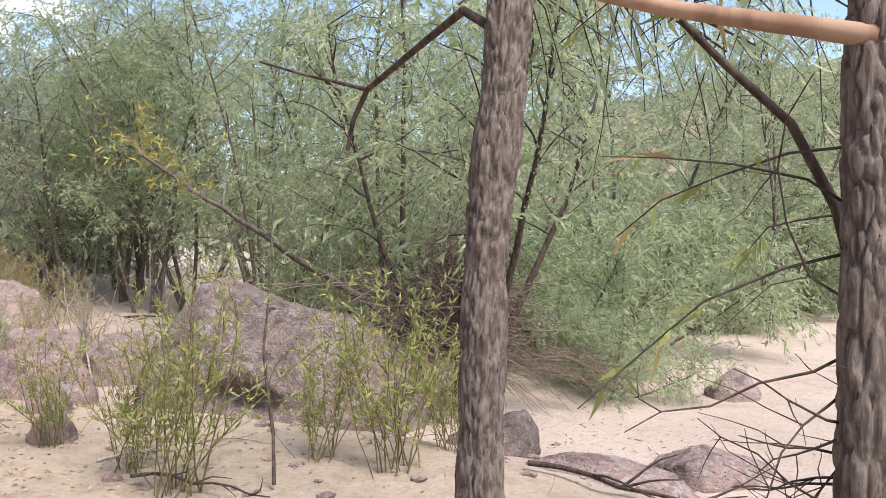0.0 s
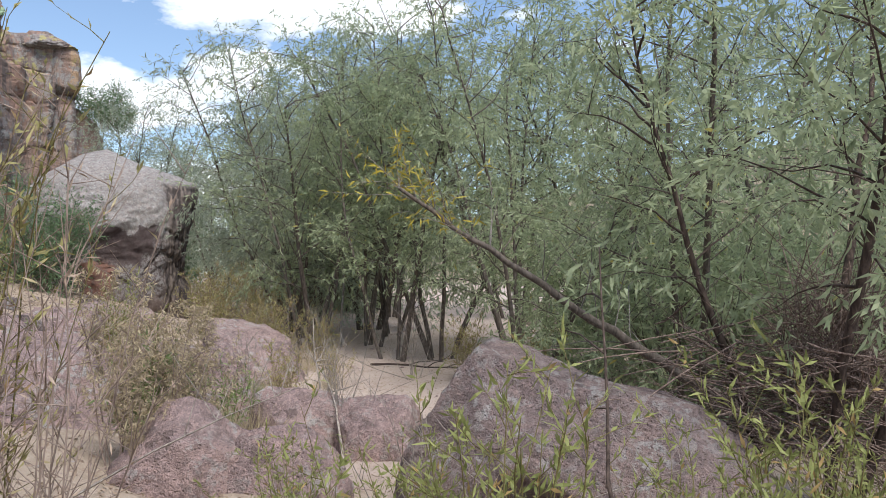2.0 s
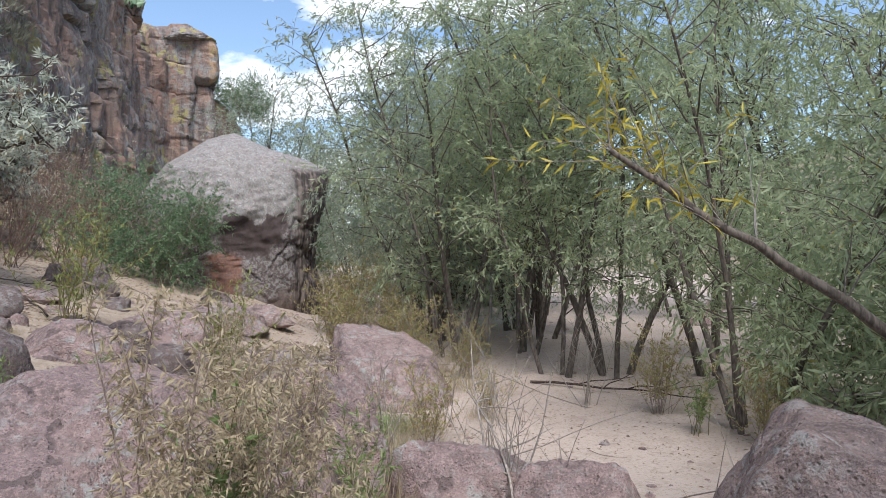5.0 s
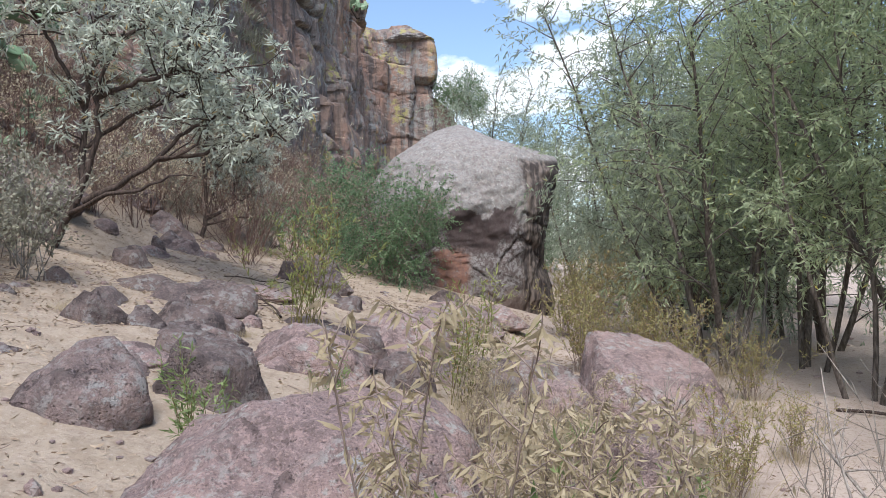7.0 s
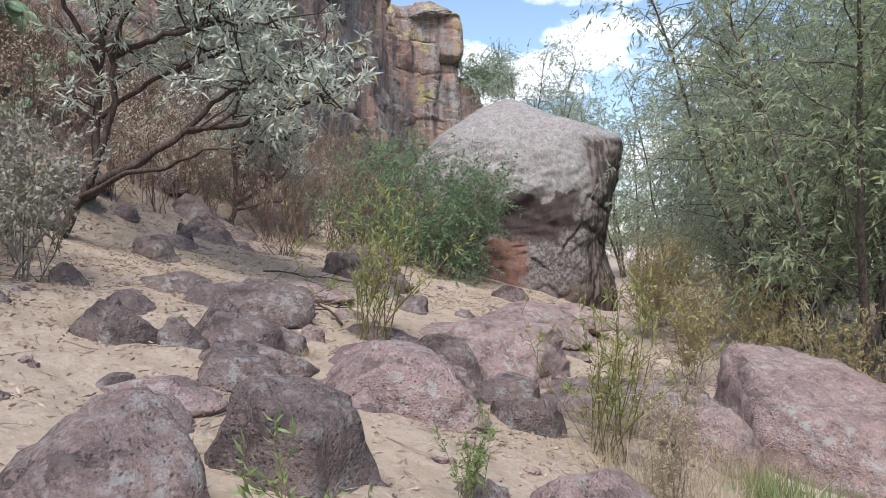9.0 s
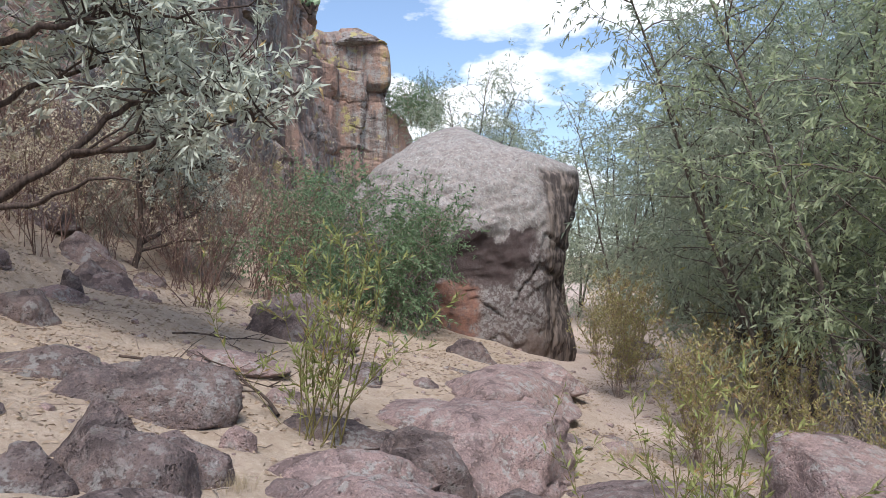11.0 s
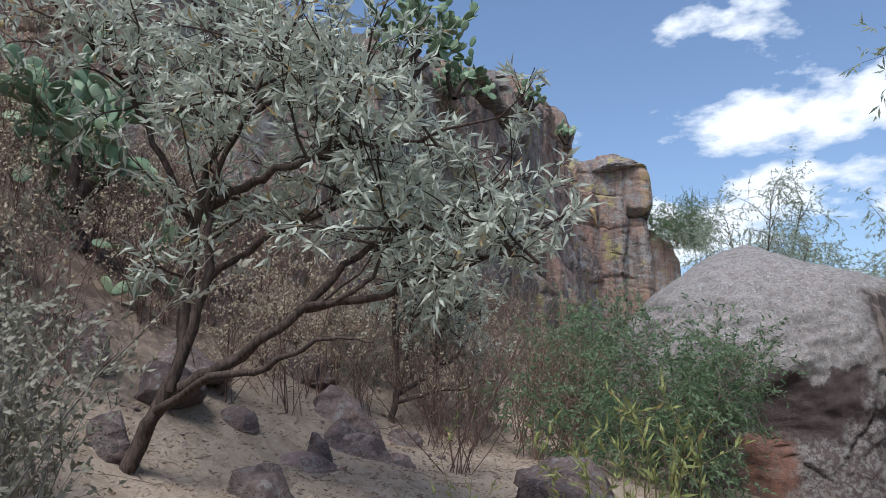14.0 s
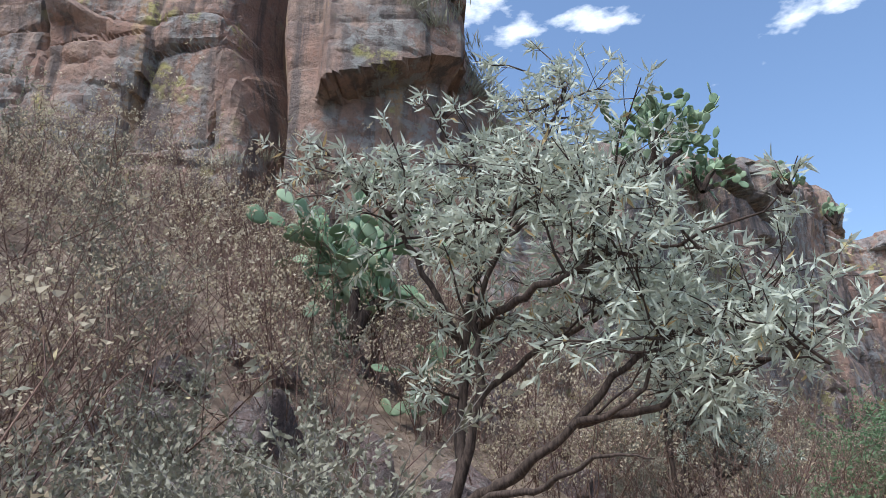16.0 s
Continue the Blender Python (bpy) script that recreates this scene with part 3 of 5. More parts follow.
PINK, LICH, DARK = "rounded pinkish grey rock on the bank", "lichen-spotted grey pink rock on the bank", "dark grey brown rough rock on the bank"
ROCKS = (
    # x, y, width, depth, height, turn, material, tip
    (-3.85, 6.1, 1.35, 1.05, 0.62, 32, "P", 0), (-3.25, 6.2, 0.95, 0.8, 0.52, 20, "P", 6), (-5.2, 8.35, 1.15, 0.95, 0.8, 30, "P", 0),
    (-4.2, 8.5, 1.4, 1.0, 0.62, 25, "P", -4), (-3.35, 8.4, 1.0, 0.8, 0.56, 15, "P", 0), (-4.75, 7.5, 0.8, 0.7, 0.40, 30, "P", 0),
    (-5.95, 6.95, 1.8, 2.2, 0.64, 42, "P", 4), (-2.9, 5.75, 0.4, 0.35, 0.25, 0, "P", 0),
    (-6.6, 8.3, 0.85, 0.7, 0.35, 50, "P", 0), (-7.5, 6.55, 0.8, 0.7, 0.44, 66, "L", 0), (-7.5, 7.35, 0.85, 0.7, 0.44, 60, "D", 0),
    (-9.7, 7.6, 0.6, 0.5, 0.3, 40, "D", 0), (-9.4, 8.3, 0.7, 0.55, 0.3, 15, "D", 0), (-10.6, 9.2, 1.3, 0.85, 0.36, 55, "D", 6),
    (-8.4, 8.8, 0.85, 0.7, 0.3, 30, "P", 0), (-9.5, 7.95, 0.45, 0.4, 0.22, 0, "D", 0), (-9.75, 8.4, 0.5, 0.45, 0.36, 70, "D", 0),
    (-9.75, 7.6, 0.42, 0.4, 0.3, 10, "D", 0), (-9.45, 8.65, 0.5, 0.4, 0.24, 50, "L", 0), (-9.8, 9.25, 0.32, 0.26, 0.16, 0, "P", 0),
    (-9.2, 10.9, 1.3, 1.6, 0.42, 35, "P", 6), (-9.1, 10.05, 0.75, 0.6, 0.3, 20, "D", 0), (-8.6, 9.0, 0.6, 0.5, 0.28, 70, "P", 0),
    (-8.0, 10.5, 1.45, 1.1, 0.36, 20, "L", 0), (-7.25, 11.0, 0.9, 0.8, 0.45, 5, "P", 0), (-12.85, 9.5, 0.75, 0.5, 0.28, 55, "D", 10),
    (-14.0, 10.5, 0.34, 0.3, 0.28, 0, "D", 0), (-14.85, 11.4, 0.55, 0.45, 0.36, 25, "L", 0), (-12.3, 12.0, 1.4, 0.6, 0.42, 28, "D", 0),
    (-13.2, 12.9, 1.3, 0.6, 0.45, 35, "D", 0), (-11.85, 20.0, 1.2, 0.9, 0.4, 20, "D", 0), (0.45, 6.0, 0.85, 1.0, 0.42, -30, "D", 14),
    (1.1, 5.3, 1.3, 0.8, 0.24, -10, "P", 0), (1.9, 5.6, 1.0, 0.7, 0.22, 15, "P", 0), (3.1, 8.4, 0.7, 0.6, 0.35, 40, "P", 0),
    (-14.4, 8.5, 0.6, 0.45, 0.42, 35, "L", 0), (-15.2, 11.3, 0.75, 0.6, 0.38, 60, "L", 0), (-13.3, 8.55, 0.5, 0.4, 0.28, 0, "D", 0),
    (-14.1, 7.4, 0.65, 0.5, 0.35, 20, "D", 0), (-14.3, 7.6, 0.9, 0.6, 0.4, -20, "D", 0), (-12.4, 7.3, 0.5, 0.45, 0.25, 40, "D", 0),
    (-2.55, 5.05, 0.35, 0.3, 0.2, 0, "P", 0), (-6.0, 9.4, 0.5, 0.4, 0.25, 20, "P", 0), (-11.2, 7.9, 0.4, 0.35, 0.2, 60, "D", 0),
    (-10.6, 10.3, 0.45, 0.32, 0.14, 10, "P", 0), (-4.2, 21.5, 1.5, 1.0, 0.6, 10, "P", 0), (-11.0, 11.6, 0.6, 0.5, 0.2, 50, "D", 0),
    (-12.0, 14.8, 0.8, 0.6, 0.3, 30, "D", 0), (-10.9, 14.6, 1.3, 0.9, 0.3, 30, "P", 0), (-9.9, 12.3, 1.1, 0.7, 0.22, 40, "P", 0),
    (-9.3, 10.35, 1.0, 0.8, 0.28, 25, "D", 5), (-9.2, 9.45, 1.2, 0.8, 0.22, 60, "P", 0), (-8.7, 9.25, 1.0, 0.8, 0.24, 10, "P", 0), (-8.45, 9.95, 0.85, 0.7, 0.2, 80, "D", 0),
    (-8.15, 11.35, 1.7, 1.0, 0.26, 35, "L", 0), (-10.35, 12.9, 1.6, 2.6, 0.38, 30, "P", 6), (-10.1, 11.25, 1.3, 1.0, 0.22, 15, "P", 0), (-8.95, 8.1, 0.85, 0.6, 0.18, 50, "L", 0),
    (-8.35, 8.75, 1.25, 0.95, 0.4, 30, "P", 6), (-7.9, 9.5, 0.7, 0.5, 0.25, 0, "D", 0), (-9.95, 10.1, 1.0, 0.6, 0.16, 40, "D", 0), (-11.6, 10.6, 1.2, 0.7, 0.16, 20, "P", 0),
    (-11.4, 8.9, 0.9, 0.6, 0.2, 45, "D", 5), (-8.6, 7.3, 0.8, 0.5, 0.14, 20, "P", 0),
)
for n_, (x, y, w, d, h, turn, kind_, tip) in enumerate(ROCKS):
    material = {"P": M_ROCK_PINK, "L": M_ROCK_LICHEN, "D": M_ROCK_DARK}[kind_]
    rock(x, y, w, d, h, turn, 100 + n_, material, {"P": PINK, "L": LICH, "D": DARK}[kind_], tip, detail=5 if w > 0.95 else 4,
         cuts=16 if kind_ == "D" else 12, rough=0.12 if kind_ == "D" else 0.092, keep=0.55 if kind_ == "D" else 0.68, hard=0.98 if kind_ == "D" else 0.88)


rng = np.random.default_rng(9)
for n_ in range(165):
    s0, p0 = rng.uniform(5, 19), rng.uniform(0.0, 6.0)
    x, y = (-0.55 * s0 - 0.83 * p0) / 0.9914, (0.83 * s0 - 0.55 * p0) / 0.9914
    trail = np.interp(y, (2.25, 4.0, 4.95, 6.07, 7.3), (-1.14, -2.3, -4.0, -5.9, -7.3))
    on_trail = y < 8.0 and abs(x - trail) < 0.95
    w = rng.uniform(0.16, 0.6) * (1.4 if n_ % 5 == 0 else 0.8)
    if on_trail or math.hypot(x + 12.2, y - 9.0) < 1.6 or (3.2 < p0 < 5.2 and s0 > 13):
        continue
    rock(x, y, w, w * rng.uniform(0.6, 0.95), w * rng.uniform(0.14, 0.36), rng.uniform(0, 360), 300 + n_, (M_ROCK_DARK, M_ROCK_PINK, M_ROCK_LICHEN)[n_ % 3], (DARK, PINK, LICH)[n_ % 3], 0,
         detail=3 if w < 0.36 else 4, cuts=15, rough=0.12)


for n_ in range(26):
    s0, p0 = rng.uniform(10.5, 19), rng.uniform(5.6, 9.5)
    x, y = (-0.55 * s0 - 0.83 * p0) / 0.9914, (0.83 * s0 - 0.55 * p0) / 0.9914
    if math.hypot(x + 12.6, y - 8.8) < 1.2:
        continue
    w = rng.uniform(0.45, 1.1)
    rock(x, y, w, w * rng.uniform(0.6, 0.9), w * rng.uniform(0.26, 0.42), rng.uniform(0, 360), 500 + n_, M_ROCK_LICHEN if n_ % 2 else M_ROCK_DARK, LICH if n_ % 2 else DARK, rng.uniform(-15, 15), "rocks on the slope",
         detail=4, cuts=15, rough=0.11)


def wedge(x, y, w, d, h, turn, seed, rise, material, label, undercut=0.0):
    """A boulder that is high at one end and slopes down to the other."""
    v, f = rock_mesh(seed, w, d, 1.0, cuts=9, detail=6, rough=0.085, keep=0.66)
    v[:, 2] = np.where(v[:, 2] > 0, v[:, 2] ** 0.8, v[:, 2] * 0.4) * h * np.interp(v[:, 0] / w, (-0.5, -0.38, -0.25, 0.1, 0.35, 0.5), rise)
    under = np.exp(-((v[:, 0] - 0.1) / 0.35) ** 2 - ((v[:, 2] - 0.28) / 0.14) ** 2) * (v[:, 1] < 0)
    v[:, 1] += undercut * under
    ob = new("boulder", mesh_of("boulder", v, [f], material))
    ob.matrix_basis = pose(x, y, height(x, y) - 0.05, 0, 0, turn)
    tagged(ob, label, "boulder")


wedge(-1.6, 7.0, 3.0, 2.0, 1.0, -14, 7, (1.5, 1.55, 1.42, 1.08, 0.92, 0.95), M_ROCK_LICHEN, "large sloping pinkish boulder crusted with pale lichen", 0.35)
wedge(-6.75, 11.85, 2.4, 1.4, 0.85, -23, 17, (1.15, 1.2, 1.12, 0.75, 0.45, 0.35), M_ROCK_PINK, "smooth pinkish boulder sloping down to the sand")


def great_boulder():
    """The house-high boulder: a lichened dome over an undercut, stained base."""
    zs = (-0.5, 0.0, 0.3, 1.2, 2.1, 2.7, 3.1, 3.4, 3.6, 3.8, 4.05, 4.22, 4.32)
    right = (1.75, 1.82, 1.85, 1.58, 1.66, 1.80, 1.92, 1.90, 1.42, 1.02, 0.56, 0.26, 0.02)
    left = (1.9, 2.1, 2.25, 2.5, 2.55, 2.42, 2.18, 1.88, 1.60, 1.27, 0.80, 0.45, 0.02)
    front = (1.62, 1.72, 1.76, 1.82, 1.80, 1.70, 1.54, 1.34, 1.12, 0.86, 0.52, 0.28, 0.02)
    back = (1.7, 1.8, 1.9, 2.0, 2.0, 1.95, 1.85, 1.65, 1.4, 1.1, 0.75, 0.45, 0.02)
    nz, na = 150, 230
    zz = np.interp(np.linspace(0, 1, nz) ** 0.85, np.linspace(0, 1, nz), np.linspace(-0.5, 4.32, nz))
    an = np.linspace(0, 2 * np.pi, na, endpoint=False)
    Z, A = np.meshgrid(zz, an, indexing="ij")
    pw = lambda c, e: np.sign(c) * np.abs(c) ** e
    ker = np.ones(7) / 7
    prof = []
    for t_ in (right, left, front, back):
        g = np.interp(zz, zs, t_)
        g[4:-4] = np.convolve(g, ker, "same")[4:-4]
        prof.append(g[:, None])
    bow = 0.80 + 0.20 * smooth(1.6, 3.2, Z)
    c, s_ = pw(np.cos(A), bow), pw(np.sin(A), bow)
    X = np.where(c > 0, c * prof[0], c * prof[1])
    Y = np.where(s_ > 0, s_ * prof[3], s_ * prof[2])
    X = X - 0.30 * smooth(3.4, 4.2, Z)
    hollow = np.exp(-((X - 0.15) / 0.6) ** 2) * smooth(0.9, 1.5, Z) * (1 - smooth(1.95 + 0.25 * np.sin(X * 2.3), 2.2 + 0.25 * np.sin(X * 2.3), Z)) * (Y < 0)
    Y = Y + 0.20 * hollow
    Y = Y + 0.30 * np.exp(-((X - 1.3) / 0.5) ** 2 - ((Z - 0.1) / 0.5) ** 2) * (Y < 0)
    v = np.stack([X, Y, Z], -1).reshape(-1, 3)
    ctr = v - (0, 0.2, 1.9)
    n = ctr / np.linalg.norm(ctr, axis=1)[:, None]
    tone, rim = cells(v * 0.8 + 3.1, 77)
    amount = fbm(v * 0.9, 4, 0.55, 5) * 0.30 + fbm(v * 5, 4, 0.6, 15) * 0.11 - 0.05 * (1 - smooth(0, 0.04, rim)) * (v[:, 2] < 2.2)
    v = v + n * (amount * smooth(4.2, 3.4, v[:, 2])[..., None].ravel() + amount * 0.35)[:, None]
    i = np.arange(nz * na).reshape(nz, na)
    q = np.stack([i[:-1], np.roll(i, -1, 1)[:-1], np.roll(i, -1, 1)[1:], i[1:]], -1).reshape(-1, 4)
    cap = len(v)
    v = np.vstack([v, v[i[-1]].mean(0)])
    tri = np.stack([i[-1], np.roll(i[-1], -1), np.full(na, cap)], -1)
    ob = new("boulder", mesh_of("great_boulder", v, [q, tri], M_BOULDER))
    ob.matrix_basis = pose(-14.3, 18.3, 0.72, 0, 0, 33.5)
    tagged(ob, "house-high grey boulder with lichened dome and undercut base", "boulder")


great_boulder()

# cap stone of the far cliff
v, f = rock_mesh(61, 4.0, 3.0, 0.9, cuts=14, detail=5)
cap_stone = tagged(new("rock", mesh_of("cap_stone", v, [f], M_CLIFF, False)), "flat grey slab lying on the cliff's edge", "rock")
cap_stone.matrix_basis = pose(-35.6, 38.0, 15.3, 0, 0, 30)


# ---- plants ----
class Plant:
    """Collects tubes of wood and leaves, then makes them into meshes."""

    def __init__(self, seed):
        self.rng = np.random.default_rng(seed)
        self.v, self.f, self.count = [], [], 0
        self.lp, self.ld, self.ll, self.lw = [], [], [], []

    def tube(self, pts, radii, sides=5):
        pts = np.asarray(pts, float)
        radii = np.asarray(radii, float)
        d = np.gradient(pts, axis=0)
        d /= np.linalg.norm(d, axis=1)[:, None] + 1e-9
        a = np.cross(d, (0.31, 0.17, 0.93) if abs(d[0, 2]) < 0.9 else (1.0, 0.05, 0.0))
        a /= np.linalg.norm(a, axis=1)[:, None] + 1e-9
        b = np.cross(d, a)
        t = np.arange(sides) * 2 * np.pi / sides
        ring = pts[:, None] + radii[:, None, None] * (np.cos(t)[None, :, None] * a[:, None] + np.sin(t)[None, :, None] * b[:, None])
        n = len(pts)
        i = np.arange(n * sides).reshape(n, sides) + self.count
        self.v.append(ring.reshape(-1, 3))
        self.f.append(np.stack([i[:-1], np.roll(i, -1, 1)[:-1], np.roll(i, -1, 1)[1:], i[1:]], -1).reshape(-1, 4))
        self.count += n * sides

    def path(self, start, way, length, n=6, wander=0.15, droop=0.0):
        """A wandering line that bends down (or up, where droop is negative) as it goes."""
        way = np.asarray(way, float) / (np.linalg.norm(way) + 1e-9)
        pts = [np.asarray(start, float)]
        for _ in range(n - 1):
            way = way + self.rng.normal(size=3) * wander + (0, 0, -droop / n)
            way /= np.linalg.norm(way)
            pts.append(pts[-1] + way * length / (n - 1))
        return np.array(pts)

    def leaves(self, at_, ways, length, width):
        self.lp.append(at_)
        self.ld.append(ways)
        self.ll.append(np.broadcast_to(length, (len(at_),)))
        self.lw.append(np.broadcast_to(width, (len(at_),)))

    def leaves_on(self, pts, per_m, length, width, fall=0.3, start=0.1, splay=0.9):
        seg = np.linalg.norm(np.diff(pts, axis=0), axis=1)
        n = max(1, int(seg.sum() * per_m * (1 - start)))
        f = np.sort(self.rng.uniform(start, 1, n)) * (len(pts) - 1)
        i = np.minimum(f.astype(int), len(pts) - 2)
        at_ = pts[i] + (pts[i + 1] - pts[i]) * (f - i)[:, None]
        d = pts[i + 1] - pts[i]
        d /= np.linalg.norm(d, axis=1)[:, None] + 1e-9
        w = d * 0.7 + self.rng.normal(size=(n, 3)) * splay * 0.6 + (0, 0, -fall)
        self.leaves(at_, w / np.linalg.norm(w, axis=1)[:, None], length * self.rng.uniform(0.6, 1.2, n), width)

    def wood_mesh(self, name, material):
        me = mesh_of(name, np.vstack(self.v), [np.vstack(self.f)], material)
        self.v, self.f, self.count = [], [], 0
        return me

    def leaf_mesh(self, name, material, bend=0.25):
        p, d = np.vstack(self.lp), np.vstack(self.ld)
        ln, w = np.concatenate(self.ll)[:, None], np.concatenate(self.lw)[:, None]
        n = len(p)
        r = self.rng.normal(size=(n, 3))
        side = np.cross(d, r)
        side /= np.linalg.norm(side, axis=1)[:, None] + 1e-9
        up = np.cross(side, d)
        mid = p + d * ln * 0.42
        tip = p + d * ln - up * ln * bend * self.rng.uniform(-0.3, 1, (n, 1))
        v = np.stack([p, mid + side * w / 2 + up * w * 0.25, tip, mid - side * w / 2 + up * w * 0.25], 1).reshape(-1, 3)
        i = np.arange(n)[:, None] * 4
        tri = np.vstack([i + (0, 1, 3), i + (1, 2, 3)])
        self.lp, self.ld, self.ll, self.lw = [], [], [], []
        return mesh_of(name, v, [tri], material, False)


def unit(az, elv):
    return np.array([math.sin(az) * math.cos(elv), math.cos(az) * math.cos(elv), math.sin(elv)])


def willow(seed, tall, stems, spread_, radius, leaf, material, bark, label, crown_from=0.2, lean=0.25, density=1.3, twig_leaves=27, group="willows in the riverbed", name="willow_tree", category="tree", slim=0.2, fall=0.35):
    """A many-stemmed willow: stems that spread from one stool, drooping twigs, narrow leaves."""
    k_ = Plant(seed)
    rng = k_.rng
    tree = new(name)
    tree.empty_display_size = 0.2
    tagged(tree, label, category, group)
    lines = []
    for i in range(stems):
        az_ = i * 2.4 + rng.uniform(-0.5, 0.5)
        way = unit(az_, math.pi / 2 - lean * rng.uniform(0.3, 1.3))
        start = np.array([math.sin(az_), math.cos(az_), 0]) * 0.12 * stems ** 0.5 * rng.uniform(0.3, 1) - (0, 0, 0.15)
        L = tall * rng.uniform(0.75, 1.05)
        pts = k_.path(start, way, L, 10, 0.07, -0.12)
        k_.tube(pts, radius * rng.uniform(0.7, 1.1) * np.linspace(1, 0.16, 10) ** 0.9, 8)
        lines.append((pts, L))
        child("trunk", k_.wood_mesh("trunk", bark), tree)
    for pts, L in lines:
        k_.leaves_on(pts, 60, leaf, leaf * slim, fall, max(0.5, crown_from))
        n = int(17 * density)
        for m in range(n):
            f = crown_from + (1 - crown_from) * min(1.0, (m + rng.uniform()) / n * 1.06) ** 0.8
            j = f * (len(pts) - 1)
            a = min(int(j), len(pts) - 2)
            start = pts[a] + (pts[a + 1] - pts[a]) * (j - a)
            way = unit(rng.uniform(0, 2 * np.pi), rng.uniform(0.1, 0.9) + 0.3 * f)
            bl = spread_ * (1.1 - 0.5 * f) * rng.uniform(0.55, 1.1)
            b = k_.path(start, way, bl, 6, 0.16, 0.4)
            k_.tube(b, radius * 0.22 * np.linspace(1, 0.15, 6), 4)
            for _ in range(max(4, int(bl * 9 * density))):
                g = rng.uniform(0.2, 1.0) ** 0.8 * 5
                c = min(int(g), 4)
                tw = k_.path(b[c] + (b[c + 1] - b[c]) * (g - c), (b[c + 1] - b[c]) / bl * 3 + rng.normal(size=3) * 0.7 + (0, 0, 0.1), rng.uniform(0.3, 0.75), 4, 0.14, 0.9)
                if rng.uniform() < 0.35:
                    k_.tube(tw, (0.004, 0.003, 0.0025, 0.0015), 3)
                k_.leaves_on(tw, twig_leaves, leaf, leaf * slim, fall)
    tagged(child("branchwork", k_.wood_mesh("branchwork", bark), tree), kind="stuff")
    child("crown", k_.leaf_mesh("crown", material), tree)
    return tree


def put(ob, x, y, turn=0.0, size=1.0, z=None, tip=0.0):
    """Sets a thing down at x, y."""
    ob.scale = (1, 1, 1)
    ob.matrix_basis = pose(x, y, height(x, y) if z is None else z, 0, tip, turn) @ Matrix.Scale(size, 4)


def put_copy(ob, x, y, turn=0.0, size=1.0, tip=0.0):
    c = copy_thing(ob, pose(x, y, height(x, y), 0, tip, turn))
    c.matrix_basis = pose(x, y, height(x, y), 0, tip, turn) @ Matrix.Scale(size, 4)
    return c


LAB_W = "bushy green willow with several dark stems in the sand"
drift_willow = willow(9, 5.2, 5, 1.4, 0.05, 0.13, M_WILLOW, M_BARK_DARK, "open willow with dark stems rising from driftwood", 0.42, 0.42, 0.9, 30)
put(drift_willow, 0.1, 7.5, 0, 1.0)
LAB_P = "pale grey-green willow with slender leaning stems"
willow_a = willow(1, 6.0, 4, 1.7, 0.055, 0.115, M_WILLOW, M_BARK_WILLOW, LAB_W, 0.2)
willow_b = willow(2, 6.6, 3, 1.9, 0.055, 0.115, M_WILLOW, M_BARK_WILLOW, LAB_W, 0.2, 0.28)
willow_c = willow(3, 5.6, 5, 1.6, 0.045, 0.115, M_WILLOW_PALE, M_BARK_WILLOW, LAB_P, 0.12, 0.3)
willow_d = willow(4, 6.2, 4, 1.8, 0.05, 0.115, M_WILLOW_PALE, M_BARK_WILLOW, LAB_P, 0.1, 0.3)
WILLOWS = (
    (willow_a, (-7.2, 14.8, 0, 1.0), (-4.6, 14.3, 110, 0.95), (-2.7, 11.9, 70, 0.85), (-0.6, 10.4, 200, 0.95), (3.5, 15.5, 40, 1.15), (-9.8, 24.5, 150, 1.1), (7.5, 19.5, 20, 1.2), (-1.8, 16.5, 310, 1.15)),
    (willow_b, (-6.3, 15.6, 30, 1.05), (-5.3, 13.9, 260, 0.9), (-3.4, 15.0, 140, 1.05), (1.0, 11.8, 80, 0.95), (6.4, 14.8, 300, 1.0), (-8.2, 22.0, 10, 1.15), (-5.0, 22.5, 220, 1.3), (10.5, 17.5, 100, 1.25)),
    (willow_c, (-8.3, 16.4, 50, 1.0), (-9.2, 19.0, 180, 1.05), (-7.6, 18.6, 290, 1.1), (-12.0, 27.5, 20, 1.1), (-10.3, 21.8, 100, 0.95), (-14.4, 25.0, 210, 1.0), (-16.5, 26.5, 310, 1.0), (-18.5, 24.0, 130, 1.0), (-14.5, 32.0, 70, 1.1), (0.6, 20.5, 0, 1.3)),
    (willow_d, (-8.9, 17.4, 120, 0.95), (-6.6, 17.4, 200, 1.1), (-11.5, 24.0, 330, 0.9), (-16.5, 30.0, 230, 0.9), (-13.2, 26.8, 60, 1.0), (-20.5, 28.5, 20, 1.1), (-23.0, 33.0, 20, 1.1), (4.5, 21.5, 160, 1.3), (8.8, 23.5, 260, 1.3), (-2.0, 25.0, 90, 1.4), (-16.0, 38.0, 40, 1.2)),
)
sapling = willow(6, 4.4, 1, 0.9, 0.036, 0.115, M_WILLOW_PALE, M_BARK_GREY, "slim willow sapling with pale grey bark", 0.5, 0.12, 0.8)
put(sapling, -6.82, 15.21, 0, 1.0)
for ob, first, *more in WILLOWS:
    put(ob, *first)
    for row in more:
        put_copy(ob, *row)



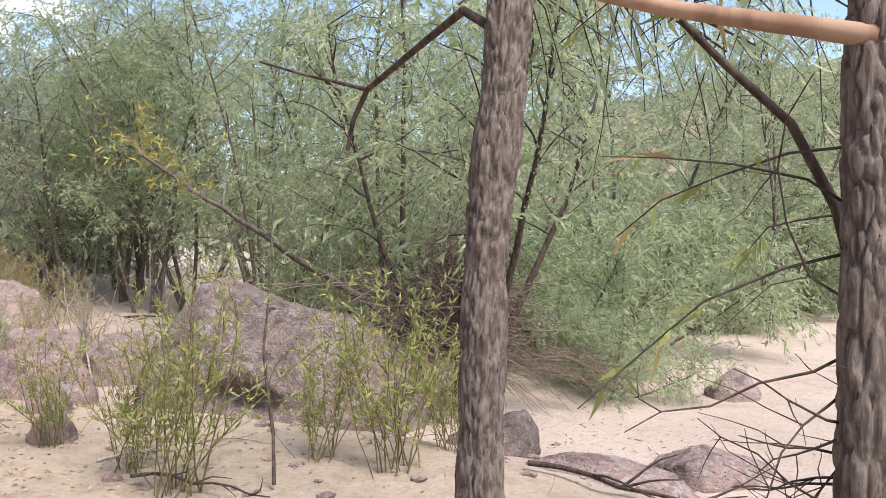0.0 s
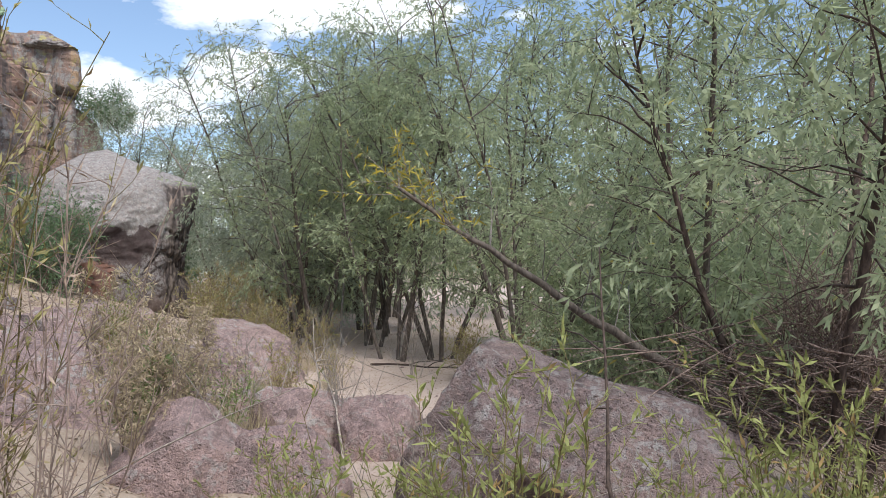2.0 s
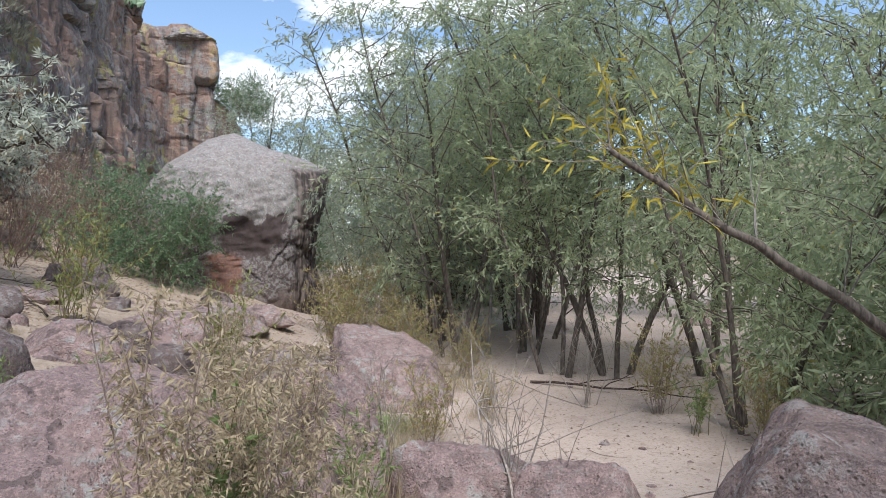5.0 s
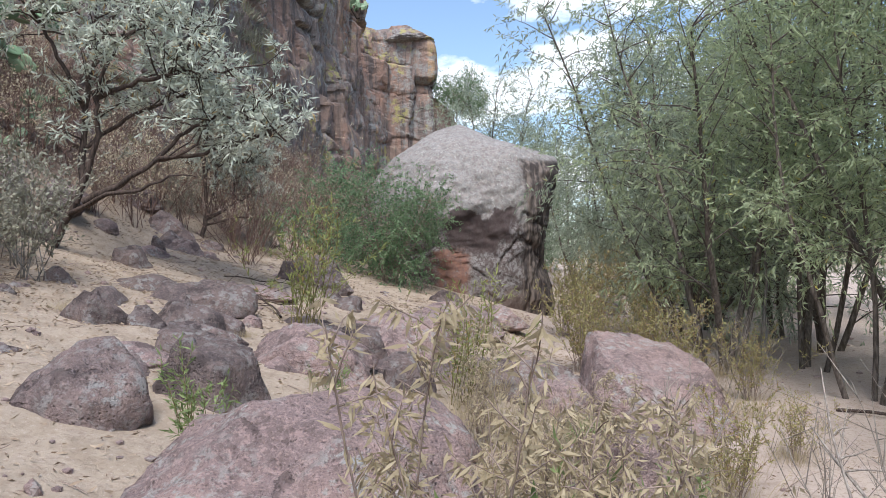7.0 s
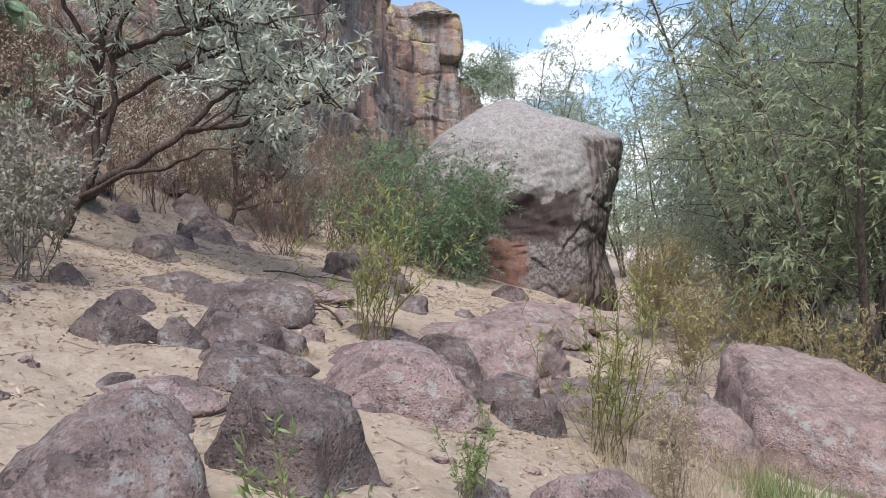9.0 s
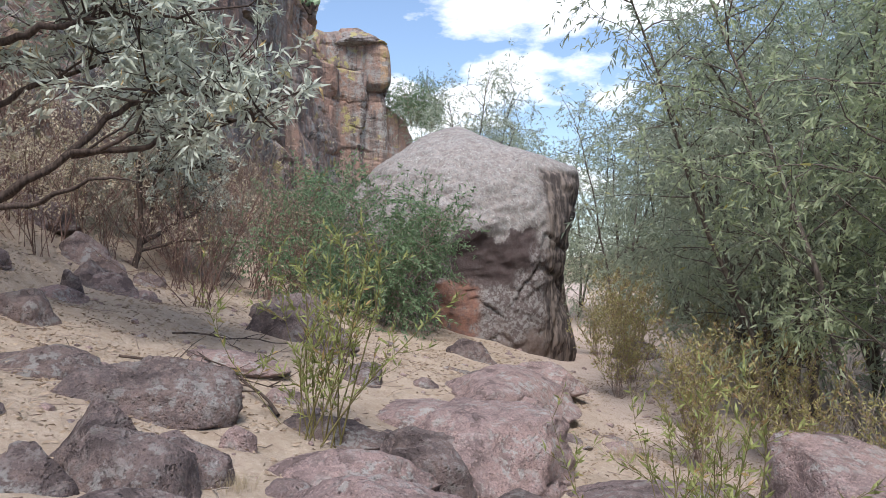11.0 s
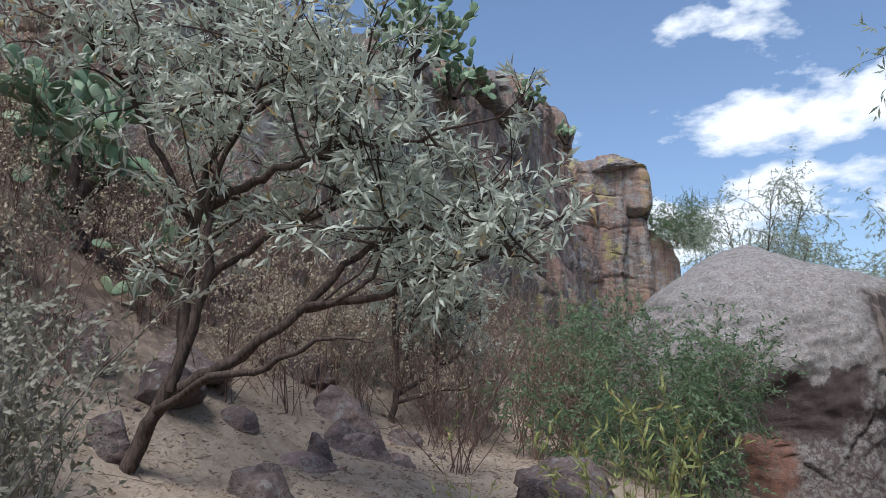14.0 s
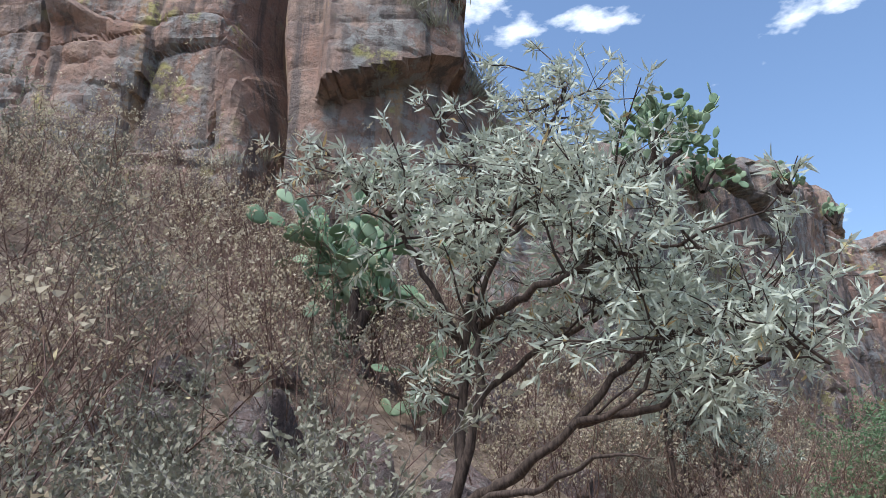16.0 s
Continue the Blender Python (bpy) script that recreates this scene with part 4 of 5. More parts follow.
# ---- shrubs, weeds and grass ----
def shrub(name, label, category, group, seed, tall, n, lean, leaf, width, leaf_mat, stem_mat, per_m, side=6, fall=0.0, radius=0.006, twig=0.3, heads=0, head_mat=None, splay=0.9):
    """Many thin stems from one root, each with side twigs and small leaves; heads: tufts at the tips."""
    k_ = Plant(seed)
    rng = k_.rng
    ob = new(name)
    ob.empty_display_size = 0.1
    tagged(ob, label, category, group)
    tips = []
    for _ in range(n):
        az_, tilt = rng.uniform(0, 2 * np.pi), abs(rng.normal()) * lean
        st = k_.path(np.append(rng.normal(size=2) * 0.05 * (1 + lean), -0.04), unit(az_, math.pi / 2 - tilt), tall * rng.uniform(0.6, 1.05) / max(0.5, math.cos(min(tilt, 1.0))), 7, 0.09, -0.1)
        k_.tube(st, radius * rng.uniform(0.6, 1.2) * np.linspace(1, 0.3, 7), 3)
        if per_m:
            k_.leaves_on(st, per_m * 0.7, leaf, width, fall, 0.3, splay)
        tips.append(st[-1])
        for _ in range(side):
            g = rng.uniform(1.2, 5.9)
            c = int(g)
            tw = k_.path(st[c] + (st[c + 1] - st[c]) * (g - c), unit(rng.uniform(0, 2 * np.pi), rng.uniform(0.3, 1.2)), twig * rng.uniform(0.5, 1.2), 4, 0.14, -0.2)
            k_.tube(tw[::3] if per_m < 10 else tw, radius * 0.4 * np.array((1, 0.35) if per_m < 10 else (1, 0.8, 0.6, 0.35)), 3)
            if per_m:
                k_.leaves_on(tw, per_m, leaf, width, fall, 0.1, splay)
            tips.append(tw[-1])
    tagged(child("stem", k_.wood_mesh("stem", stem_mat), ob), kind="stuff")
    if per_m:
        tagged(child("foliage", k_.leaf_mesh("foliage", leaf_mat), ob), kind="stuff")
    if heads:
        for t_ in tips:
            m = rng.integers(heads // 2, heads + 1)
            k_.leaves(t_ + rng.normal(size=(m, 3)) * 0.022, rng.normal(size=(m, 3)) * 0.6 + (0, 0, 0.3), 0.03, 0.019)
        tagged(child("seed_head", k_.leaf_mesh("seed_head", head_mat), ob), kind="stuff")
    return ob


def grass(label, seed, n, tall, spread_, width, material, group):
    k_ = Plant(seed)
    rng = k_.rng
    ob = new("grass_tuft")
    ob.empty_display_size = 0.1
    tagged(ob, label, "grass", group)
    at_ = np.column_stack([rng.normal(size=(n, 2)) * spread_ * 0.4, np.full(n, -0.02)])
    w = np.column_stack([at_[:, :2] / spread_ * 0.55 + rng.normal(size=(n, 2)) * 0.22, np.ones(n)])
    k_.leaves(at_, w / np.linalg.norm(w, axis=1)[:, None], tall * rng.uniform(0.5, 1.1, n), width)
    tagged(child("blade", k_.leaf_mesh("blade", material, 0.35), ob), kind="stuff")
    return ob


def scatter(ob, rows_):
    put(ob, *rows_[0])
    for row in rows_[1:]:
        put_copy(ob, *row)


seep = shrub("seepwillow_shrub", "yellow-green narrow-leaved shrub growing from the sand", "shrub", "yellow-green shrubs", 21, 1.15, 17, 0.38, 0.068, 0.013, M_SEEP, M_TWIG_GREEN, 46, 6, -0.2, 0.006, 0.28)
scatter(seep, ((-1.42, 4.12, 0, 1.0), (-0.26, 4.6, 80, 1.0), (-9.83, 9.9, 40, 1.15), (-2.45, 4.9, 200, 0.6), (0.05, 5.2, 140, 0.7), (-1.85, 4.6, 300, 0.7), (-7.35, 9.6, 10, 0.9), (-0.75, 4.75, 30, 0.75)))
seep_dry = shrub("seepwillow_shrub", "half-dry yellowish shrub beside the sandy wash", "shrub", "yellowish shrubs", 22, 1.4, 22, 0.36, 0.06, 0.016, M_SEEP_DRY, M_TWIG, 46, 8, -0.1, 0.006, 0.3)
scatter(seep_dry, ((-8.6, 13.6, 0, 1.0), (-8.1, 14.4, 120, 0.9), (-10.6, 16.4, 50, 0.95), (-11.0, 17.6, 170, 1.0), (-12.6, 21.8, 210, 1.2), (-9.3, 15.2, 280, 0.75), (-7.6, 13.4, 70, 0.7), (-5.2, 11.3, 20, 0.4), (-12.6, 19.9, 40, 0.8),
                   (-8.8, 16.0, 330, 0.8), (-6.2, 13.1, 100, 0.6), (-13.6, 23.0, 15, 1.2), (-10.2, 19.0, 200, 0.9), (-3.6, 12.3, 80, 0.7), (-2.5, 11.3, 160, 0.6), (-6.9, 12.9, 290, 0.8), (-5.2, 9.9, 130, 0.6)))
weed = shrub("tall_weed", "tall thin weed with narrow leaves beside the path", "plant", "tall weeds", 23, 2.3, 6, 0.10, 0.07, 0.013, M_SEEP_DRY, M_TWIG_GREEN, 22, 9, -0.4, 0.006, 0.34)
scatter(weed, ((-2.98, 3.72, 0, 0.85), (-2.88, 3.48, 130, 0.9), (-3.02, 3.62, 40, 0.95), (-2.8, 3.15, 70, 0.8)))
stalks = shrub("dry_stalks", "clump of tall dry brown stalks beside the path", "plant", "dry stalks", 29, 2.0, 9, 0.08, 0.05, 0.008, M_DRYLEAF, M_TWIG, 8, 11, 0.1, 0.006, 0.26)
scatter(stalks, ((-2.98, 3.5, 0, 1.0), (-3.2, 3.7, 90, 0.95), (-2.95, 3.25, 200, 1.0), (-3.35, 3.5, 300, 0.85), (-10.3, 6.2, 40, 0.7), (-2.5, 3.32, 20, 0.9), (-2.66, 3.62, 160, 0.95), (-2.75, 3.3, 250, 1.0)))
dry_weed = shrub("dry_weed", "dry tan weed with curled leaves on one stalk", "plant", "dry weeds", 24, 1.35, 8, 0.11, 0.048, 0.009, M_STRAW, M_TWIG, 120, 18, 0.9, 0.006, 0.15)
scatter(dry_weed, ((-4.28, 5.92, 40, 1.05), (-4.08, 6.1, 120, 0.9), (-3.95, 6.35, 250, 0.9), (-4.3, 6.35, 190, 0.7), (-4.0, 5.8, 330, 0.6), (-4.45, 6.6, 70, 0.8), (-5.2, 8.0, 150, 0.8), (-6.6, 8.9, 200, 0.7), (-4.9, 7.1, 20, 0.7)))
fresh = shrub("green_weed", "fresh green leafy weed among the rocks", "plant", "green weeds", 25, 0.85, 9, 0.22, 0.07, 0.014, M_GREEN, M_TWIG_GREEN, 70, 4, 0.1, 0.005, 0.2)
scatter(fresh, ((-4.25, 6.15, 0, 1.1), (-7.0, 7.9, 30, 0.55), (-6.5, 6.6, 200, 0.75), (-2.2, 10.9, 120, 0.7), (-3.1, 11.6, 10, 0.8), (-4.15, 6.5, 60, 0.8), (-4.5, 7.6, 170, 0.9), (-4.85, 8.3, 280, 0.8)))
dead = shrub("dead_shrub", "leafless bleached grey shrub of thin sticks", "shrub", "dead shrubs", 26, 1.15, 9, 0.42, 0.02, 0.01, M_STRAW, M_DEADWOOD, 0, 6, 0, 0.008, 0.35)
scatter(dead, ((-5.2, 9.2, 0, 0.95), (-3.85, 8.55, 60, 1.05), (-3.5, 3.45, 140, 1.0), (-6.4, 13.2, 220, 0.9), (-4.4, 12.3, 300, 1.0), (-2.0, 5.3, 100, 0.75), (-3.8, 3.75, 20, 0.9), (-7.4, 13.8, 40, 1.0), (-4.6, 9.9, 100, 0.8)))
grass_green = grass("bright green grass tuft among the rocks", 27, 420, 0.36, 0.4, 0.006, M_GREEN, "green tufts")
scatter(grass_green, ((-6.2, 10.1, 0, 1.0), (-5.9, 9.7, 80, 0.9), (-6.6, 10.4, 160, 0.8), (-5.4, 9.0, 220, 0.8), (-5.75, 10.3, 40, 0.7)))
grass_dry = grass("straw-coloured dry grass tuft on the bank", 28, 260, 0.38, 0.45, 0.0045, M_STRAW, "dry tufts")
scatter(grass_dry, ((-7.0, 9.4, 0, 1.0), (-6.5, 9.2, 70, 1.1), (-6.1, 9.1, 140, 1.0), (-5.6, 8.5, 210, 0.9), (-7.6, 10.2, 30, 1.0), (-6.9, 10.7, 100, 0.9), (-5.5, 10.4, 170, 0.8), (-6.0, 12.4, 300, 0.9), (-7.3, 10.8, 50, 0.9),
                    (-6.8, 13.1, 20, 0.9), (-5.2, 11.2, 90, 0.6), (-8.1, 14.9, 10, 1.1), (-9.6, 17.0, 60, 1.0), (-7.0, 14.3, 260, 0.8), (-5.9, 8.2, 90, 0.7), (-8.9, 12.6, 220, 0.5),
                    (-9.0, 8.15, 30, 0.35), (-9.2, 8.75, 110, 0.3), (-10.0, 7.5, 10, 0.4), (-4.9, 8.7, 130, 0.7), (-4.35, 7.2, 60, 1.2), (-4.7, 8.0, 190, 1.2), (-5.1, 8.6, 250, 1.2), (-4.1, 6.75, 10, 1.1), (-5.35, 9.6, 320, 1.2), (-4.55, 6.95, 100, 1.0)))

grey_tuft = grass("grey tuft growing from a crack in the cliff", 30, 70, 0.34, 0.3, 0.02, M_GREYLEAF, "tufts on the cliff")
for n_, spot in enumerate(CLIFF_CRACKS):
    ob = grey_tuft if n_ == 0 else copy_thing(grey_tuft, Matrix())
    ob.matrix_basis = pose(*spot, 0, 35, 40 * n_) @ Matrix.Scale(0.6 + 0.25 * (n_ % 4), 4)

mesquite = willow(31, 2.0, 6, 0.85, 0.026, 0.075, M_MESQUITE, M_TWIG, "dark green feathery mesquite bush beside the boulder", 0.1, 0.75, 1.6, 36, "", "mesquite_bush", "bush", 0.3, 0.1)
put(mesquite, -13.75, 14.9, 0, 1.0)
for row in ((-15.6, 20.2, 90, 1.1), (-16.4, 17.2, 200, 1.2), (-22.5, 31.0, 50, 1.9), (-25.5, 36.5, 140, 1.9)):
    put_copy(mesquite, *row)
for x, y, z, size in ((-33.6, 40.6, 11.1, 1.3), (-34.4, 43.2, 11.3, 0.9)):
    copy_thing(mesquite, Matrix()).matrix_basis = pose(x, y, z, 0, 0, 50 * size) @ Matrix.Scale(size, 4)
low_willow = willow(32, 1.7, 6, 0.8, 0.025, 0.11, M_WILLOW, M_BARK_WILLOW, "low spreading willow bush drooping over the sand", 0.1, 0.95, 1.5, 30, "", "willow_bush", "bush")
put(low_willow, 1.75, 8.3, 0, 0.62)
for row in ((0.3, 10.6, 30, 1.2), (1.4, 10.0, 120, 1.1), (-0.5, 11.9, 200, 1.2), (2.6, 11.4, 280, 1.3), (-1.2, 14.0, 70, 1.4), (4.6, 13.4, 60, 1.2), (7.2, 16.5, 160, 1.4), (5.6, 17.6, 250, 1.5), (9.6, 17.0, 20, 1.5), (3.0, 17.5, 100, 1.5), (-10.4, 23.5, 40, 1.2), (-13.5, 29.0, 80, 1.5)):
    put_copy(low_willow, *row)

# dry thicket over the slope below the cliff
brush = [
    shrub("dry_brush", "leafless reddish brown thicket shrub on the slope", "shrub", "dry brush on the slope", 33, 1.25, 13, 0.55, 0.035, 0.014, M_DRYLEAF, M_BRUSH, 7, 8, 0, 0.007, 0.4),
    shrub("dry_brush", "dry brown shrub tipped with pale seed heads", "shrub", "dry brush on the slope", 34, 1.35, 12, 0.42, 0.035, 0.014, M_DRYLEAF, M_BRUSH, 8, 8, 0, 0.007, 0.36, 10, M_SEEDHEAD),
    shrub("dry_brush", "grey-leaved dry shrub on the slope", "shrub", "dry brush on the slope", 35, 0.95, 13, 0.5, 0.04, 0.016, M_GREYLEAF, M_BARK_GREY, 60, 8, 0, 0.005, 0.3),
]
rng = np.random.default_rng(5)
spots = [(-11.3, 6.45, 2), (-11.9, 7.75, 2), (-12.3, 6.7, 2), (-12.0, 7.1, 2), (-11.2, 7.6, 2), (-10.9, 6.9, 2), (-11.5, 7.2, 2), (-11.8, 6.6, 2), (-12.3, 7.4, 2), (-10.2, 6.1, 1), (-10.7, 5.8, 0), (-9.9, 5.7, 0), (-12.9, 7.0, 2), (-14.6, 15.6, 0), (-15.4, 15.0, 0), (-14.6, 13.6, 0), (-14.9, 14.4, 0), (-15.3, 13.2, 0), (-15.8, 14.4, 0), (-15.9, 15.6, 0), (-16.2, 13.2, 0), (-15.0, 12.5, 0), (-14.9, 16.2, 1), (-13.9, 12.0, 0), (-15.2, 11.6, 0)]
tries = 0
while len(spots) < 285 and tries < 20000:
    tries += 1
    s0, p0 = rng.uniform(8.5, 30), rng.uniform(5.0, 13.5)
    x, y = (-0.55 * s0 - 0.83 * p0) / 0.9914, (0.83 * s0 - 0.55 * p0) / 0.9914
    edge = 5.0 + 1.5 * smooth(13.5, 15.5, s0) * smooth(21, 18, s0)
    if p0 < edge or math.hypot(x + 7.3, y - 7.2) < 4.1 or math.hypot(x + 14.3, y - 18.3) < 2.4 or math.hypot(x + 12.3, y - 8.8) < 1.4:
        continue
    if any(math.hypot(x - a_[0], y - a_[1]) < 0.42 for a_ in spots):
        continue
    spots.append((x, y, int(rng.choice(3, p=(0.38, 0.38, 0.24)))))
first_use = set()
for x, y, k_ in spots:
    row = (x, y, rng.uniform(0, 360), rng.uniform(0.9, 1.5))
    if k_ in first_use:
        put_copy(brush[k_], *row)
    else:
        put(brush[k_], *row)
        first_use.add(k_)


# ---- the silver-leaved tree on the slope ----
def silver_tree():
    k_ = Plant(41)
    rng = k_.rng
    ob = thing("silver_leaf_tree", -13.1, 8.6, "silver-leaved tree with dark crooked stems on the dry slope", "tree")
    o = np.array(ob.matrix_basis.translation)
    across, away = np.array((0.60, 0.80, 0.0)), np.array((-0.8, 0.6, 0.0))
    limbs = (  # across, away, up, each from the root; radius at the start
        ((0, 0, -0.1), (0.35, 0.0, 0.62), (0.36, 0.1, 1.7), (0.50, 0.15, 2.6), (0.45, 0.2, 3.3), 0.062),
        ((0.3, 0.0, 0.5), (0.58, -0.1, 1.35), (0.55, -0.15, 1.9), (0.95, -0.3, 2.7), (1.2, -0.4, 3.1), 0.044),
        ((0.38, 0.0, 0.52), (0.85, -0.15, 0.72), (1.25, -0.3, 1.0), (1.75, -0.5, 1.15), (1.95, -0.6, 1.5), 0.05),
        ((1.3, -0.3, 1.02), (1.8, -0.3, 1.1), (2.25, -0.4, 1.25), (2.6, -0.5, 1.35), (2.85, -0.6, 1.25), 0.03),
        ((0.40, 0.05, 1.2), (0.9, 0.3, 1.7), (1.35, 0.4, 1.9), (1.75, 0.4, 2.1), (2.1, 0.4, 2.05), 0.03),
        ((0.36, 0.1, 1.7), (0.1, -0.1, 2.3), (-0.1, -0.2, 2.7), (-0.3, -0.3, 2.95), (-0.45, -0.3, 3.1), 0.03),
        ((0.5, 0.1, 2.5), (0.7, 0.3, 3.0), (0.95, 0.4, 3.4), (1.15, 0.4, 3.8), (1.3, 0.4, 4.1), 0.035),
        ((0.56, -0.1, 1.8), (1.1, -0.4, 1.95), (1.6, -0.6, 2.05), (2.0, -0.7, 2.05), (2.3, -0.8, 1.95), 0.035),
        ((0.5, 0.15, 2.4), (1.0, 0.1, 2.75), (1.35, 0.0, 2.85), (1.65, -0.1, 2.75), (1.9, -0.2, 2.6), 0.03),
        ((1.25, -0.3, 1.0), (1.7, -0.1, 1.5), (2.0, 0.0, 1.65), (2.3, 0.1, 1.65), (2.55, 0.1, 1.5), 0.03),
        ((0.2, 0.0, 0.35), (0.7, -0.5, 0.55), (1.2, -0.9, 0.6), (1.6, -1.2, 0.75), (1.9, -1.4, 0.7), 0.035),
    )
    for *ctrl, r in limbs:
        c = np.array([a * across + b * away + np.array((0, 0, h)) for a, b, h in ctrl])
        t = np.linspace(0, 4, 25)
        line = np.column_stack([np.interp(t, range(5), c[:, m]) for m in range(3)])
        line[1:-1] = (line[:-2] + 2 * line[1:-1] + line[2:]) / 4
        line[2:-2] += rng.normal(size=(21, 3)) * 0.012
        k_.tube(line, r * np.linspace(1, 0.10, 25), 8)
        child("limb", k_.wood_mesh("limb", M_BARK_DARK), ob)
    for *ctrl, r in limbs:
        c = np.array([a * across + b * away + np.array((0, 0, h)) for a, b, h in ctrl])
        for _ in range(18):
            g = rng.uniform(1.3, 4.0)
            i = min(int(g), 3)
            start = c[i] + (c[i + 1] - c[i]) * (g - i)
            if start[2] < 1.0 + 0.35 * rng.uniform():
                continue
            b = k_.path(start, unit(rng.uniform(0, 2 * np.pi), rng.uniform(-0.1, 1.0)), rng.uniform(0.35, 0.95), 6, 0.2, 0.1)
            k_.tube(b, 0.012 * np.linspace(1, 0.3, 6), 4)
            for _ in range(7):
                g2 = rng.uniform(1.0, 4.9)
                j = int(g2)
                tw = k_.path(b[j], (b[j + 1] - b[j]) * 6 + rng.normal(size=3) * 0.6, rng.uniform(0.12, 0.38), 4, 0.15, 0.1)
                k_.tube(tw, (0.004, 0.0035, 0.003, 0.002), 3)
                m = rng.integers(8, 15)
                f_ = rng.uniform(0.0, 1.0, m)[:, None] ** 0.35
                w = rng.normal(size=(m, 3)) + (tw[-1] - tw[0]) * 3 + (0, 0, -0.15)
                k_.leaves(tw[0] + (tw[-1] - tw[0]) * f_, w / np.linalg.norm(w, axis=1)[:, None], rng.uniform(0.08, 0.155, m), 0.024)
    tagged(child("twig", k_.wood_mesh("twig", M_BARK_DARK), ob), kind="stuff")
    child("crown", k_.leaf_mesh("crown", M_SILVER, 0.4), ob, "silver-grey lance-shaped leaves")
    return ob


silver = silver_tree()
second = copy_thing(silver, pose(-15.6, 12.2, height(-15.6, 12.2), 0, 0, 70))
second.matrix_basis = pose(-15.6, 12.2, height(-15.6, 12.2) - 0.05, 0, 0, 70) @ Matrix.Scale(0.75, 4)
tagged(second, "small silver-leaved tree behind the thicket")


# ---- prickly pears ----
def ball():
    bm = bmesh.new()
    bmesh.ops.create_icosphere(bm, subdivisions=1, radius=1.0)
    bm.verts.index_update()
    return bm


def pad_mesh():
    bm = bmesh.new()
    bmesh.ops.create_uvsphere(bm, u_segments=10, v_segments=7, radius=1.0)
    for v_ in bm.verts:
        x, y, z = v_.co
        v_.co = (x * 0.112 * (0.85 + 0.15 * z), y * 0.014, z * 0.13 + 0.122)
    me = bpy.data.meshes.new("pad")
    bm.to_mesh(me)
    bm.free()
    for p_ in me.polygons:
        p_.use_smooth = True
    me.materials.append(M_CACTUS)
    return me


PAD = pad_mesh()
FRUIT = mesh_of("fruit", *(lambda bm_: (np.array([v_.co[:] for v_ in bm_.verts]) * (0.014, 0.014, 0.022), [np.array([[v_.index for v_ in f_.verts] for f_ in bm_.faces])]))(ball()), M_FRUIT)


def prickly_pear(x, y, z, seed, count, size, label, trunk=0.0):
    ob = thing("prickly_pear", x, y, label, "cactus", "prickly pears", z)
    rng = np.random.default_rng(seed)
    tips = []
    k_ = Plant(seed)
    if trunk:
        for i in range(4):
            pts = k_.path((0, 0, -0.4), unit(rng.uniform(0, 6.28), rng.uniform(0.7, 1.3)), trunk * rng.uniform(0.8, 1.3), 6, 0.2, -0.2)
            k_.tube(pts, 0.09 * size * np.linspace(1, 0.6, 6), 7)
            tips += [pts[-1], pts[-2], pts[-3], pts[-1] + rng.normal(size=3) * 0.04]
        child("trunk", k_.wood_mesh("trunk", M_BARK_DARK), ob)
    else:
        tips = [np.append(rng.normal(size=2) * 0.25, -0.05) for _ in range(8)]
    grown = [Matrix.Translation(t_) @ Euler((rng.normal() * 0.5, rng.normal() * 0.5, rng.uniform(0, 6.3))).to_matrix().to_4x4() for t_ in tips]
    while len(grown) < count:
        m = grown[int(rng.integers(len(grown) // 6, len(grown)))]
        a = rng.uniform(-1.1, 1.1)
        joint = Vector((math.sin(a) * 0.085, 0, 0.13 + math.cos(a) * 0.13)) * size
        grown.append(m @ Matrix.Translation(joint) @ Euler((rng.normal() * 0.5, a * 0.75 + rng.normal() * 0.3, rng.normal() * 1.2)).to_matrix().to_4x4())
    for m in grown:
        p_ = child("pad", PAD, ob)
        p_.matrix_local = m @ Matrix.Scale(size * rng.uniform(0.8, 1.15), 4)
        if size < 1.12 and count > 30 and rng.uniform() < 0.3:
            for _ in range(int(rng.integers(1, 4))):
                a = rng.uniform(-0.9, 0.9)
                child("fruit", FRUIT, p_).matrix_local = pose(math.sin(a) * 0.095, 0, 0.13 + math.cos(a) * 0.135, 0, math.degrees(a), 0)
    return ob


prickly_pear(-16.2, 8.6, 5.0, 51, 240, 1.0, "blue-green prickly pear with many pads on the slope", 0.6)
prickly_pear(-16.3, 9.6, 4.2, 52, 34, 0.85, "small prickly pear below the cliff")
prickly_pear(-15.9, 9.2, 3.7, 53, 9, 0.85, "low prickly pear with few pads")
prickly_pear(-20.9, 15.7, 9.9, 54, 260, 1.05, "tree-like dark prickly pear on the cliff top", 1.0)
prickly_pear(-22.3, 18.0, 10.6, 55, 100, 1.0, "dark prickly pear on the cliff top", 0.7)
prickly_pear(-26.2, 24.0, 12.9, 56, 36, 1.1, "dark prickly pear on the cliff top", 0.6)
prickly_pear(-28.5, 27.8, 13.1, 57, 26, 1.1, "dark prickly pear on the cliff top", 0.5)


